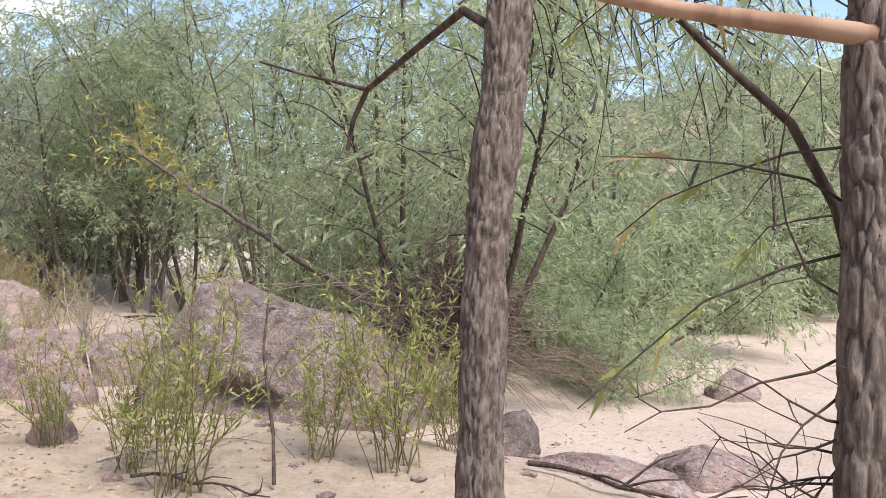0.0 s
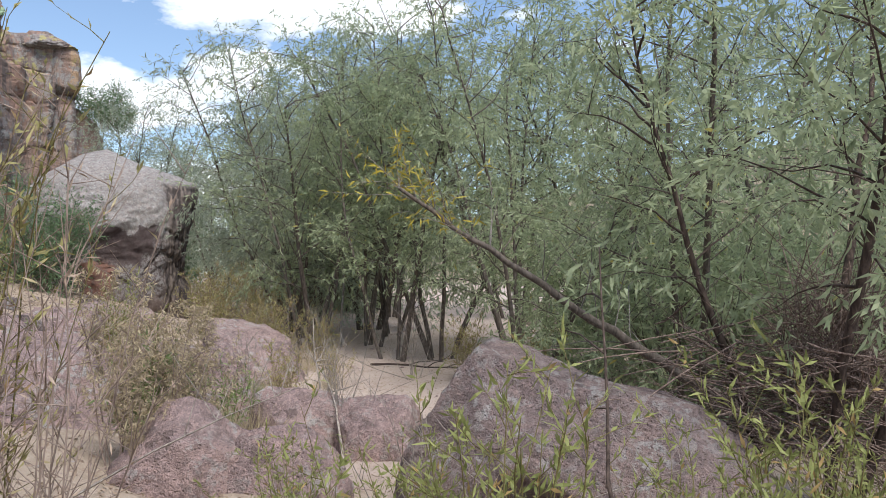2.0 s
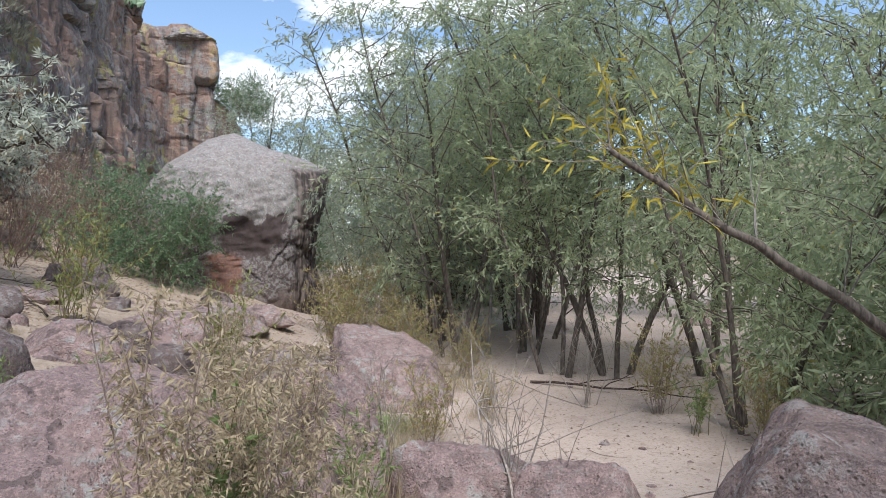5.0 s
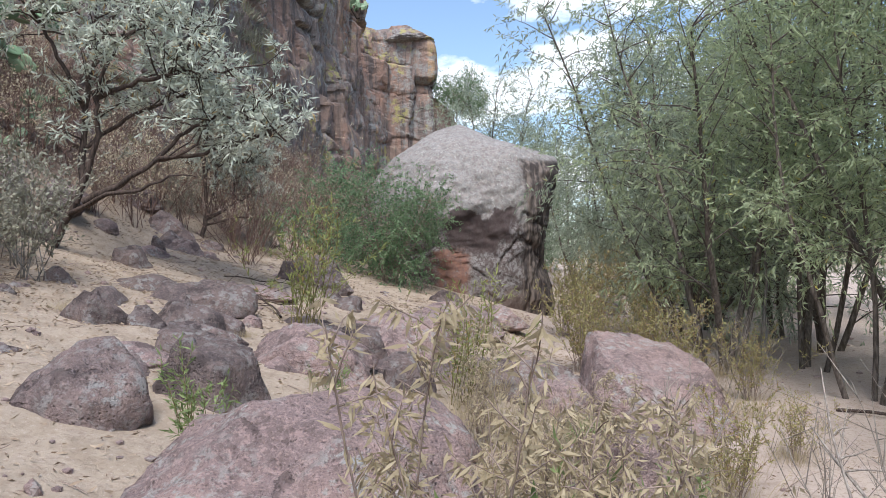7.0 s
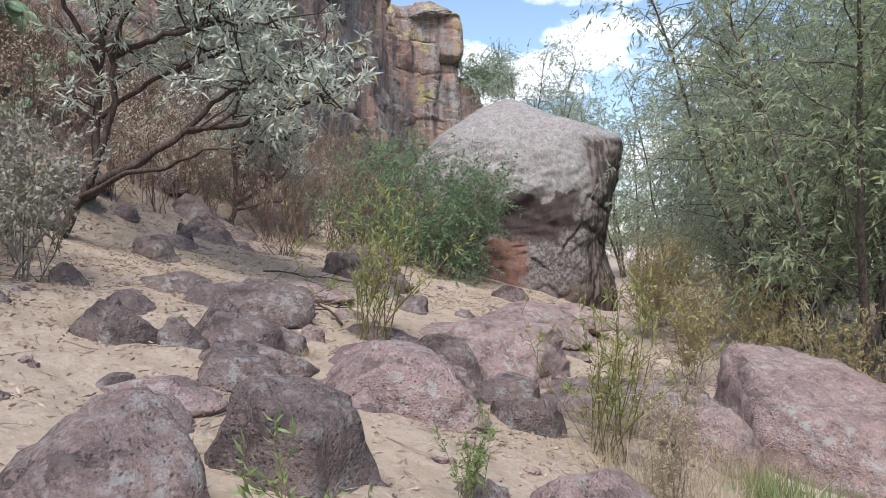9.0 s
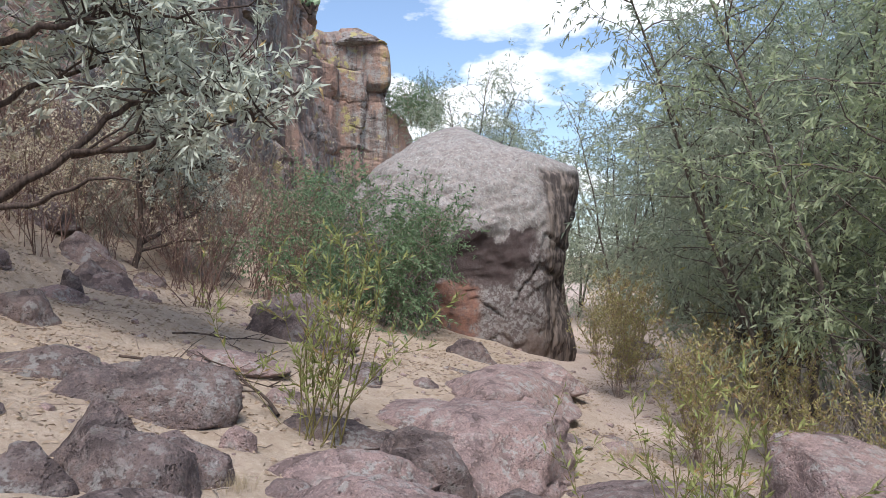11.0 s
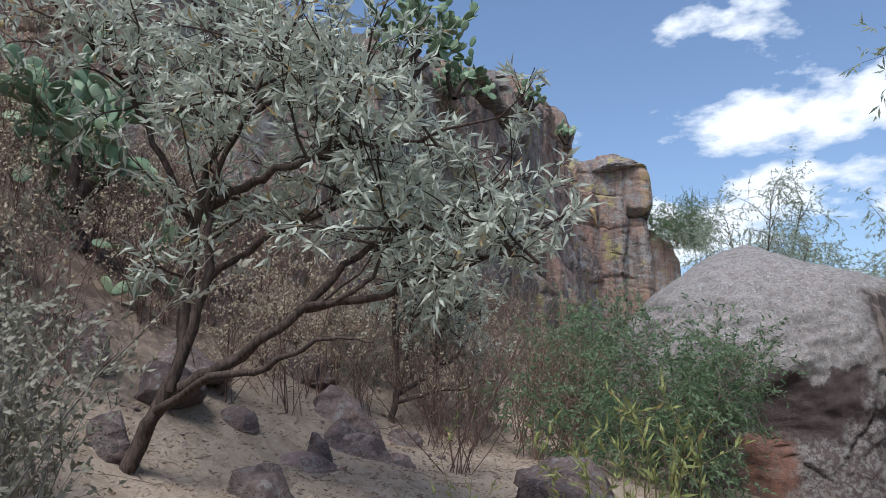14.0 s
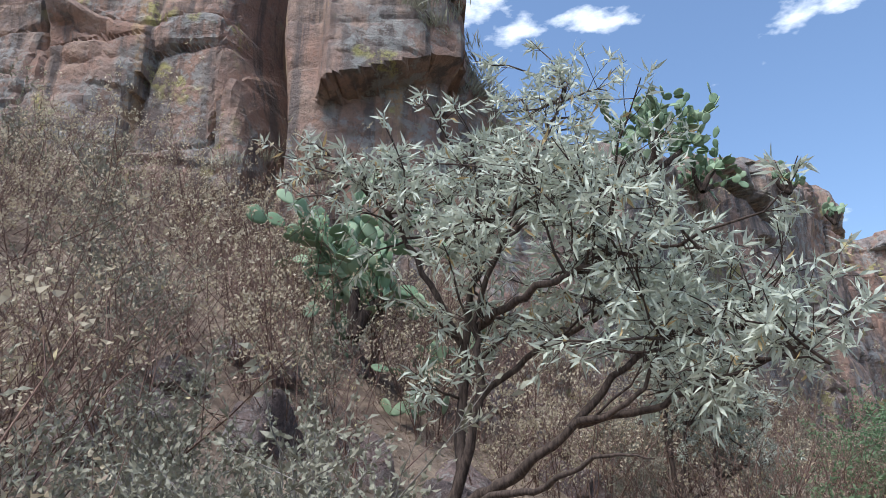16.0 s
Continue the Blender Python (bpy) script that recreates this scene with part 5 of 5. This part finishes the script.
# ---- the two near trees at the start ----
def barked_trunk(ob, ctrl, radii, material, sides=84, rings=300, salt=0, depth=0.010):
    """A trunk with plates of furrowed bark."""
    ctrl = np.array(ctrl, float)
    t = np.linspace(0, len(ctrl) - 1, rings)
    line = np.column_stack([np.interp(t, range(len(ctrl)), ctrl[:, m]) for m in range(3)])
    ker = np.ones(25) / 25
    for m in range(3):
        line[12:-12, m] = np.convolve(line[:, m], ker, "same")[12:-12]
    r = np.interp(t, range(len(radii)), radii)
    a = np.linspace(0, 2 * np.pi, sides, endpoint=False)
    ring = np.stack([np.cos(a), np.sin(a), 0 * a], -1)
    v = line[:, None] + ring[None] * r[:, None, None]
    flat = v.reshape(-1, 3)
    out = np.tile(ring, (rings, 1))
    loc = flat - np.repeat(line, sides, 0)
    tone, rim = cells(np.column_stack([loc[:, :2] * 62 + fbm(flat * (14, 14, 7), 3)[:, None] * 4.0, flat[:, 2] * 13 + fbm(flat * 11, 2, salt=8) * 2.5]), 60 + salt)
    flat = flat + out * (depth * (smooth(0.02, 0.2, rim) - 0.6 + 0.5 * tone) + 0.02 * fbm(flat * 5, 3, salt=salt))[:, None]
    i = np.arange(rings * sides).reshape(rings, sides)
    q = np.stack([i[:-1], np.roll(i, -1, 1)[:-1], np.roll(i, -1, 1)[1:], i[1:]], -1).reshape(-1, 4)
    return child("trunk", mesh_of("trunk", flat, [q], material), ob)


def near_willow():
    gx0, gy0 = 0.085, 1.83
    ob = thing("willow_tree", gx0, gy0, "willow with rough furrowed brown trunk beside the path", "tree")
    g = height(gx0, gy0)
    L = lambda x, y, z: np.array((x - gx0, y - gy0, z - g))
    trunk = barked_trunk(ob, (L(0.07, 1.83, -0.2), L(0.085, 1.83, 0.9), L(0.10, 1.83, 1.5), L(0.16, 1.85, 2.05), L(0.2, 1.9, 2.6), L(0.3, 2.0, 3.4), L(0.35, 2.1, 4.4)), (0.056, 0.050, 0.048, 0.054, 0.048, 0.036, 0.015), M_BARK)
    k_ = Plant(61)
    rng = k_.rng
    for pts, r in (((L(0.13, 1.86, 2.02), L(0.05, 1.93, 2.09), L(-0.07, 2.15, 2.055), L(-0.233, 2.4, 1.99), L(-0.28, 2.43, 1.90), L(-0.30, 2.45, 1.81)), 0.013),
                   ((L(-0.233, 2.4, 1.99), L(-0.33, 2.43, 2.02), L(-0.44, 2.46, 2.05), L(-0.587, 2.5, 2.10)), 0.007)):
        k_.tube(pts, r * np.linspace(1, 0.5, len(pts)), 8)
        child("branch", k_.wood_mesh("branch", M_BARK_DARK), trunk)
    for _ in range(16):
        z = rng.uniform(2.05, 3.0)
        b = k_.path(L(0.2, 1.92, z), unit(rng.uniform(-0.7, 2.1), rng.uniform(-0.1, 0.5)), rng.uniform(0.6, 1.3), 7, 0.12, 0.35)
        k_.tube(b, 0.010 * np.linspace(1, 0.3, 7), 5)
        for _ in range(9):
            c = int(rng.integers(1, 6))
            tw = k_.path(b[c], (b[c + 1] - b[c]) * 4 + rng.normal(size=3) * 0.5, rng.uniform(0.25, 0.5), 5, 0.1, 1.1)
            k_.tube(tw, 0.003 * np.linspace(1, 0.4, 5), 3)
            k_.leaves_on(tw, 24, 0.085, 0.012, 0.6)
    tagged(child("branchwork", k_.wood_mesh("branchwork", M_BARK_DARK), ob), kind="stuff")
    child("crown", k_.leaf_mesh("crown", M_WILLOW), ob)


near_willow()


def broken_tree():
    gx0, gy0 = 0.56, 1.02
    ob = thing("willow_tree", gx0, gy0, "dark rough trunk with a broken peeled branch", "tree")
    g = height(gx0, gy0)
    L = lambda x, y, z: np.array((x - gx0, y - gy0, z - g))
    trunk = barked_trunk(ob, (L(0.54, 1.02, -0.2), L(0.55, 1.02, 0.9), L(0.56, 1.02, 1.5), L(0.575, 1.03, 1.85), L(0.6, 1.05, 2.6), L(0.62, 1.1, 3.2)), (0.034, 0.032, 0.03, 0.032, 0.026, 0.012), M_BARK, salt=3, depth=0.007)
    k_ = Plant(62)
    rng = k_.rng
    k_.tube((L(0.56, 1.01, 1.775), L(0.47, 1.03, 1.795), L(0.39, 1.05, 1.812), L(0.31, 1.07, 1.83), L(0.22, 1.1, 1.86)), (0.0155, 0.014, 0.0125, 0.0115, 0.010), 12)
    child("branch", k_.wood_mesh("branch", M_BARE), trunk, "peeled orange-brown broken branch")
    k_.tube((L(0.59, 1.12, 1.46), L(0.565, 1.12, 1.56), L(0.50, 1.12, 1.68), L(0.40, 1.12, 1.77), L(0.34, 1.12, 1.83)), (0.008, 0.0085, 0.007, 0.006, 0.005), 7)
    child("branch", k_.wood_mesh("branch", M_BARK_DARK), trunk)
    for _ in range(26):
        tw = k_.path(L(0.555, 1.03, rng.uniform(0.95, 1.45)), (rng.uniform(-1, -0.1), rng.uniform(-0.1, 0.7), rng.uniform(-0.8, 0.25)), rng.uniform(0.12, 0.42), 6, 0.26, 0.25)
        k_.tube(tw, 0.0024 * np.linspace(1, 0.35, 6), 4)
        for _ in range(2):
            c = int(rng.integers(1, 5))
            k_.tube(k_.path(tw[c], (rng.uniform(-1, 0.1), rng.normal() * 0.6, rng.normal() * 0.6), rng.uniform(0.05, 0.16), 4, 0.2), 0.0013 * np.linspace(1, 0.4, 4), 3)
    for _ in range(9):
        tw = k_.path(L(0.58, 1.04, rng.uniform(1.5, 2.2)), (rng.uniform(-1, -0.2), rng.uniform(0.1, 0.9), rng.uniform(-0.1, 0.5)), rng.uniform(0.25, 0.5), 5, 0.12, 0.9)
        k_.tube(tw, 0.003 * np.linspace(1, 0.4, 5), 3)
        k_.leaves_on(tw, 26, 0.07, 0.010, 0.4, 0.35)
    tagged(child("twig", k_.wood_mesh("twig", M_BARK_DARK), ob), kind="stuff")
    child("crown", k_.leaf_mesh("crown", M_SEEP), ob, "yellowing narrow leaves")


broken_tree()


# ---- flood debris and dead wood ----
def stick_mesh(seed, length, radius, material):
    k_ = Plant(seed)
    k_.tube(k_.path((0, 0, 0), (1, 0, 0), length, 6, 0.07), radius * np.array((0.8, 1, 0.95, 0.85, 0.7, 0.4)), 5)
    return k_.wood_mesh("stick", material)


def driftwood_pile():
    x0, y0 = 0.05, 7.45
    ob = thing("driftwood_pile", x0, y0, "tangle of flood-borne sticks caught round willow stems", "driftwood")
    rng = np.random.default_rng(71)
    kinds = [stick_mesh(80 + i, rng.uniform(0.5, 1.4), rng.uniform(0.005, 0.011), M_DRIFT) for i in range(7)]
    for i in range(190):
        st = child("stick", kinds[i % 7], ob)
        st.matrix_local = pose(rng.uniform(-1.0, 0.35), rng.normal() * 0.3, rng.uniform(0.55, 1.35), 0, rng.uniform(-16, 24), rng.normal() * 70 - 10) @ Matrix.Scale(0.85, 4)
    for i in range(130):
        st = child("stick", kinds[i % 7], ob)
        a = rng.uniform(0, 2 * np.pi)
        st.matrix_local = pose(0.2 + 0.25 * math.cos(a), 0.2 + 0.25 * math.sin(a), rng.uniform(0.8, 1.75), rng.uniform(0, 360), rng.uniform(-75, 25), rng.uniform(0, 360)) @ Matrix.Scale(0.55, 4)
    k_ = Plant(72)
    for _ in range(420):
        k_.tube(k_.path((rng.uniform(-0.7, 0.7), rng.normal() * 0.32, rng.uniform(0.4, 1.3)), (rng.normal(), rng.normal() * 0.6, rng.normal() * 0.5 - 0.2), rng.uniform(0.3, 0.8), 5, 0.15), 0.004 * np.linspace(1, 0.4, 5), 3)
    for _ in range(130):
        k_.tube(k_.path((rng.uniform(0.2, 1.3), rng.normal() * 0.25, rng.uniform(0.35, 0.6)), (1, rng.normal() * 0.4, rng.uniform(-0.6, 0.05)), rng.uniform(0.4, 0.9), 5, 0.12, 0.3), 0.004 * np.linspace(1, 0.4, 5), 3)
    for _ in range(520):
        a, r = rng.uniform(0, 2 * np.pi), 0.34 * rng.uniform() ** 0.5
        k_.tube(k_.path((0.15 + r * math.cos(a), 0.1 + r * math.sin(a), rng.uniform(0.75, 1.5)), (rng.normal() * 0.6, rng.normal() * 0.6, rng.uniform(0.1, 1.0)), rng.uniform(0.2, 0.5), 4, 0.2), 0.0055 * np.linspace(1, 0.4, 4), 3)
    tagged(child("twig", k_.wood_mesh("twig", M_DRIFT), ob), kind="stuff")


driftwood_pile()


def leaning_log():
    ob = thing("leaning_willow", 0.0, 9.4, "leaning willow stem with yellowed leaves at its tip", "tree")
    g = height(0.0, 9.4)
    k_ = Plant(73)
    rng = k_.rng
    ends = np.array((0.0, 0.0, 0.25)), np.array((-3.08, -1.42, 2.46 - g))
    t = np.linspace(0, 1, 22)[:, None]
    line = ends[0] + (ends[1] - ends[0]) * t
    line[:, 2] += -0.05 * np.sin(t[:, 0] * np.pi) + rng.normal(size=22) * 0.012
    k_.tube(line, np.linspace(0.06, 0.016, 22), 9)
    child("trunk", k_.wood_mesh("trunk", M_BARK_WILLOW), ob)
    for _ in range(28):
        i = int(rng.integers(17, 22))
        tw = k_.path(line[i], (-0.5 + rng.normal() * 0.5, rng.normal() * 0.5, rng.uniform(0.2, 1.6)), rng.uniform(0.3, 0.9), 5, 0.12, 0.5)
        k_.tube(tw, 0.004 * np.linspace(1, 0.4, 5), 3)
        k_.leaves_on(tw, 24, 0.12, 0.016, 0.3)
    crown = child("crown", k_.leaf_mesh("crown", M_WILLOW_YELLOW), ob, "yellow autumn leaves")
    for _ in range(16):
        i = int(rng.integers(4, 20))
        tw = k_.path(line[i], rng.normal(size=3) * 0.5 + (0, 0, 0.9), rng.uniform(0.4, 1.1), 6, 0.12, 0.3)
        k_.tube(tw, 0.006 * np.linspace(1, 0.4, 6), 4)
        if i > 8:
            k_.leaves_on(tw, 26, 0.12, 0.016, 0.3)
    child("crown", k_.leaf_mesh("crown", M_WILLOW), ob)
    tagged(child("twig", k_.wood_mesh("twig", M_BARK_GREY), ob), kind="stuff")


leaning_log()


def fallen_branch(x, y, turn, length, radius, seed, material, label, rise=0.0):
    k_ = Plant(seed)
    rng = k_.rng
    ob = thing("fallen_branch", x, y, label, "branch", "fallen branches", turn=turn)
    pts = k_.path((0, 0, 0.03), (1, 0, rise), length, 8, 0.10)
    world_pts = np.array([ob.matrix_basis @ Vector(p_) for p_ in pts])
    if not rise:
        pts[:, 2] = heights(world_pts[:, 0], world_pts[:, 1]) - ob.matrix_basis.translation.z + 0.03 + 0.03 * np.abs(np.sin(np.arange(8)))
    k_.tube(pts, radius * np.linspace(1, 0.3, 8), 6)
    for _ in range(5):
        c = int(rng.integers(2, 7))
        k_.tube(k_.path(pts[c], (1, rng.normal() * 0.9, rng.uniform(0, 0.5)), length * rng.uniform(0.15, 0.35), 5, 0.12), radius * 0.5 * np.linspace(1, 0.3, 5), 4)
    child("wood", k_.wood_mesh("wood", material), ob)


BROWN_B, WHITE_B = "dark dry fallen branch on the dirt slope", "bleached bare branch sticking up from the sand"
for row in ((-10.2, 9.9, 150, 1.6, 0.014, 91, M_BARK_DARK, BROWN_B), (-10.9, 9.2, 120, 1.5, 0.012, 92, M_BARK_DARK, BROWN_B), (-11.6, 9.6, 35, 1.3, 0.012, 93, M_BARK_DARK, BROWN_B), (-10.4, 9.4, 200, 1.2, 0.010, 94, M_BARK_DARK, BROWN_B),
            (-9.7, 8.9, -30, 0.7, 0.009, 95, M_DEADWOOD, BROWN_B), (-2.0, 4.5, 20, 1.0, 0.014, 96, M_DEADWOOD, BROWN_B), (-1.7, 4.25, -15, 0.9, 0.012, 97, M_BARK_DARK, BROWN_B), (-5.7, 5.6, 100, 0.5, 0.01, 98, M_BARE, BROWN_B),
            (0.55, 5.0, -35, 1.6, 0.02, 99, M_BARK_DARK, BROWN_B), (-5.4, 13.2, 10, 2.2, 0.02, 101, M_BARK_DARK, BROWN_B), (-12.4, 10.6, 60, 1.2, 0.011, 102, M_BARK_DARK, BROWN_B), (-11.2, 10.7, 170, 1.0, 0.009, 103, M_BARK_DARK, BROWN_B)):
    fallen_branch(*row)
fallen_branch(-3.55, 7.9, 118, 1.6, 0.014, 104, M_DEADWOOD, WHITE_B, 0.9)
fallen_branch(-4.05, 8.5, 100, 1.3, 0.011, 105, M_DEADWOOD, WHITE_B, 2.2)
fallen_branch(-0.9, 4.15, 100, 1.9, 0.012, 106, M_BARK_DARK, "thin dark leaning stick in the sand", 2.0)


# ---- small stuff on the ground ----
def ground_spots(n, seed, s_range, p_range, weight):
    rng_ = np.random.default_rng(seed)
    s0, p0 = rng_.uniform(*s_range, n * 3), rng_.uniform(*p_range, n * 3)
    keep = rng_.uniform(size=n * 3) < weight(s0, p0)
    s0, p0 = s0[keep][:n], p0[keep][:n]
    return (-0.55 * s0 - 0.83 * p0) / 0.9914, (0.83 * s0 - 0.55 * p0) / 0.9914


def pebbles():
    rng_ = np.random.default_rng(111)
    x, y = ground_spots(3600, 112, (-1, 24), (-5, 9), lambda s0, p0: 0.25 + 0.75 * smooth(-1.5, 1.5, p0 - np.interp(s0, EDGE_S, EDGE_P)))
    bm = bmesh.new()
    bmesh.ops.create_icosphere(bm, subdivisions=1, radius=1.0)
    bv = np.array([v_.co[:] for v_ in bm.verts])
    bf = np.array([[v_.index for v_ in f_.verts] for f_ in bm.faces])
    bm.free()
    z = surface(x, y)
    size = 0.008 + 0.055 * rng_.uniform(size=len(x)) ** 3.5
    verts = []
    for i in range(len(x)):
        r = 1 + rng_.normal(size=len(bv)) * 0.16
        verts.append(bv * r[:, None] * size[i] * (1, rng_.uniform(0.6, 1), rng_.uniform(0.4, 0.8)) + (x[i], y[i], z[i]))
    faces = np.vstack([bf + len(bv) * i for i in range(len(x))])
    tagged(new("pebbles", mesh_of("pebbles", np.vstack(verts), [faces], M_ROCK_PINK, False)), "small pinkish stones scattered over the sand", "pebbles", kind="stuff")


def litter():
    k_ = Plant(113)
    rng_ = k_.rng
    for n, seed, s_r, p_r, material, ln, wd, weight in (
        (45000, 114, (4, 21), (-1, 8), M_LITTER, 0.05, 0.014, lambda s0, p0: 0.25 + 0.75 * np.maximum(smooth(3.0, 6.0, p0), 1.0 * (vnoise(np.column_stack([s0, p0, 0 * s0]) * 1.3) > 0.5))),
        (5000, 115, (-1, 16), (-6, 2), M_LITTER, 0.045, 0.012, lambda s0, p0: 0.2 + 0.8 * (vnoise(np.column_stack([s0, p0, 0 * s0]) * 0.9) > 0.55)),
    ):
        x, y = ground_spots(n, seed, s_r, p_r, weight)
        a = rng_.uniform(0, 2 * np.pi, len(x))
        w = np.column_stack([np.cos(a), np.sin(a), rng_.normal(size=len(x)) * 0.25])
        k_.leaves(np.column_stack([x, y, surface(x, y) + 0.008]), w, ln * rng_.uniform(0.5, 1.3, len(x)), wd)
    tagged(new("leaf_litter", k_.leaf_mesh("leaf_litter", M_LITTER)), "dry fallen leaves scattered over the ground", "leaves", kind="stuff")
    x, y = ground_spots(1300, 116, (2, 20), (-3, 8), lambda s0, p0: 0.2 + 0.8 * smooth(0, 5, p0))
    z = surface(x, y)
    for i in range(len(x)):
        a = rng_.uniform(0, 6.28)
        k_.tube(k_.path((x[i], y[i], z[i] + 0.008), (math.cos(a), math.sin(a), 0.03), rng_.uniform(0.08, 0.5), 4, 0.12), 0.004 * np.linspace(1, 0.5, 4), 3)
    tagged(new("twig_litter", k_.wood_mesh("twig_litter", M_TWIG)), "thin dry twigs lying on the ground", "twigs", kind="stuff")


pebbles()
litter()
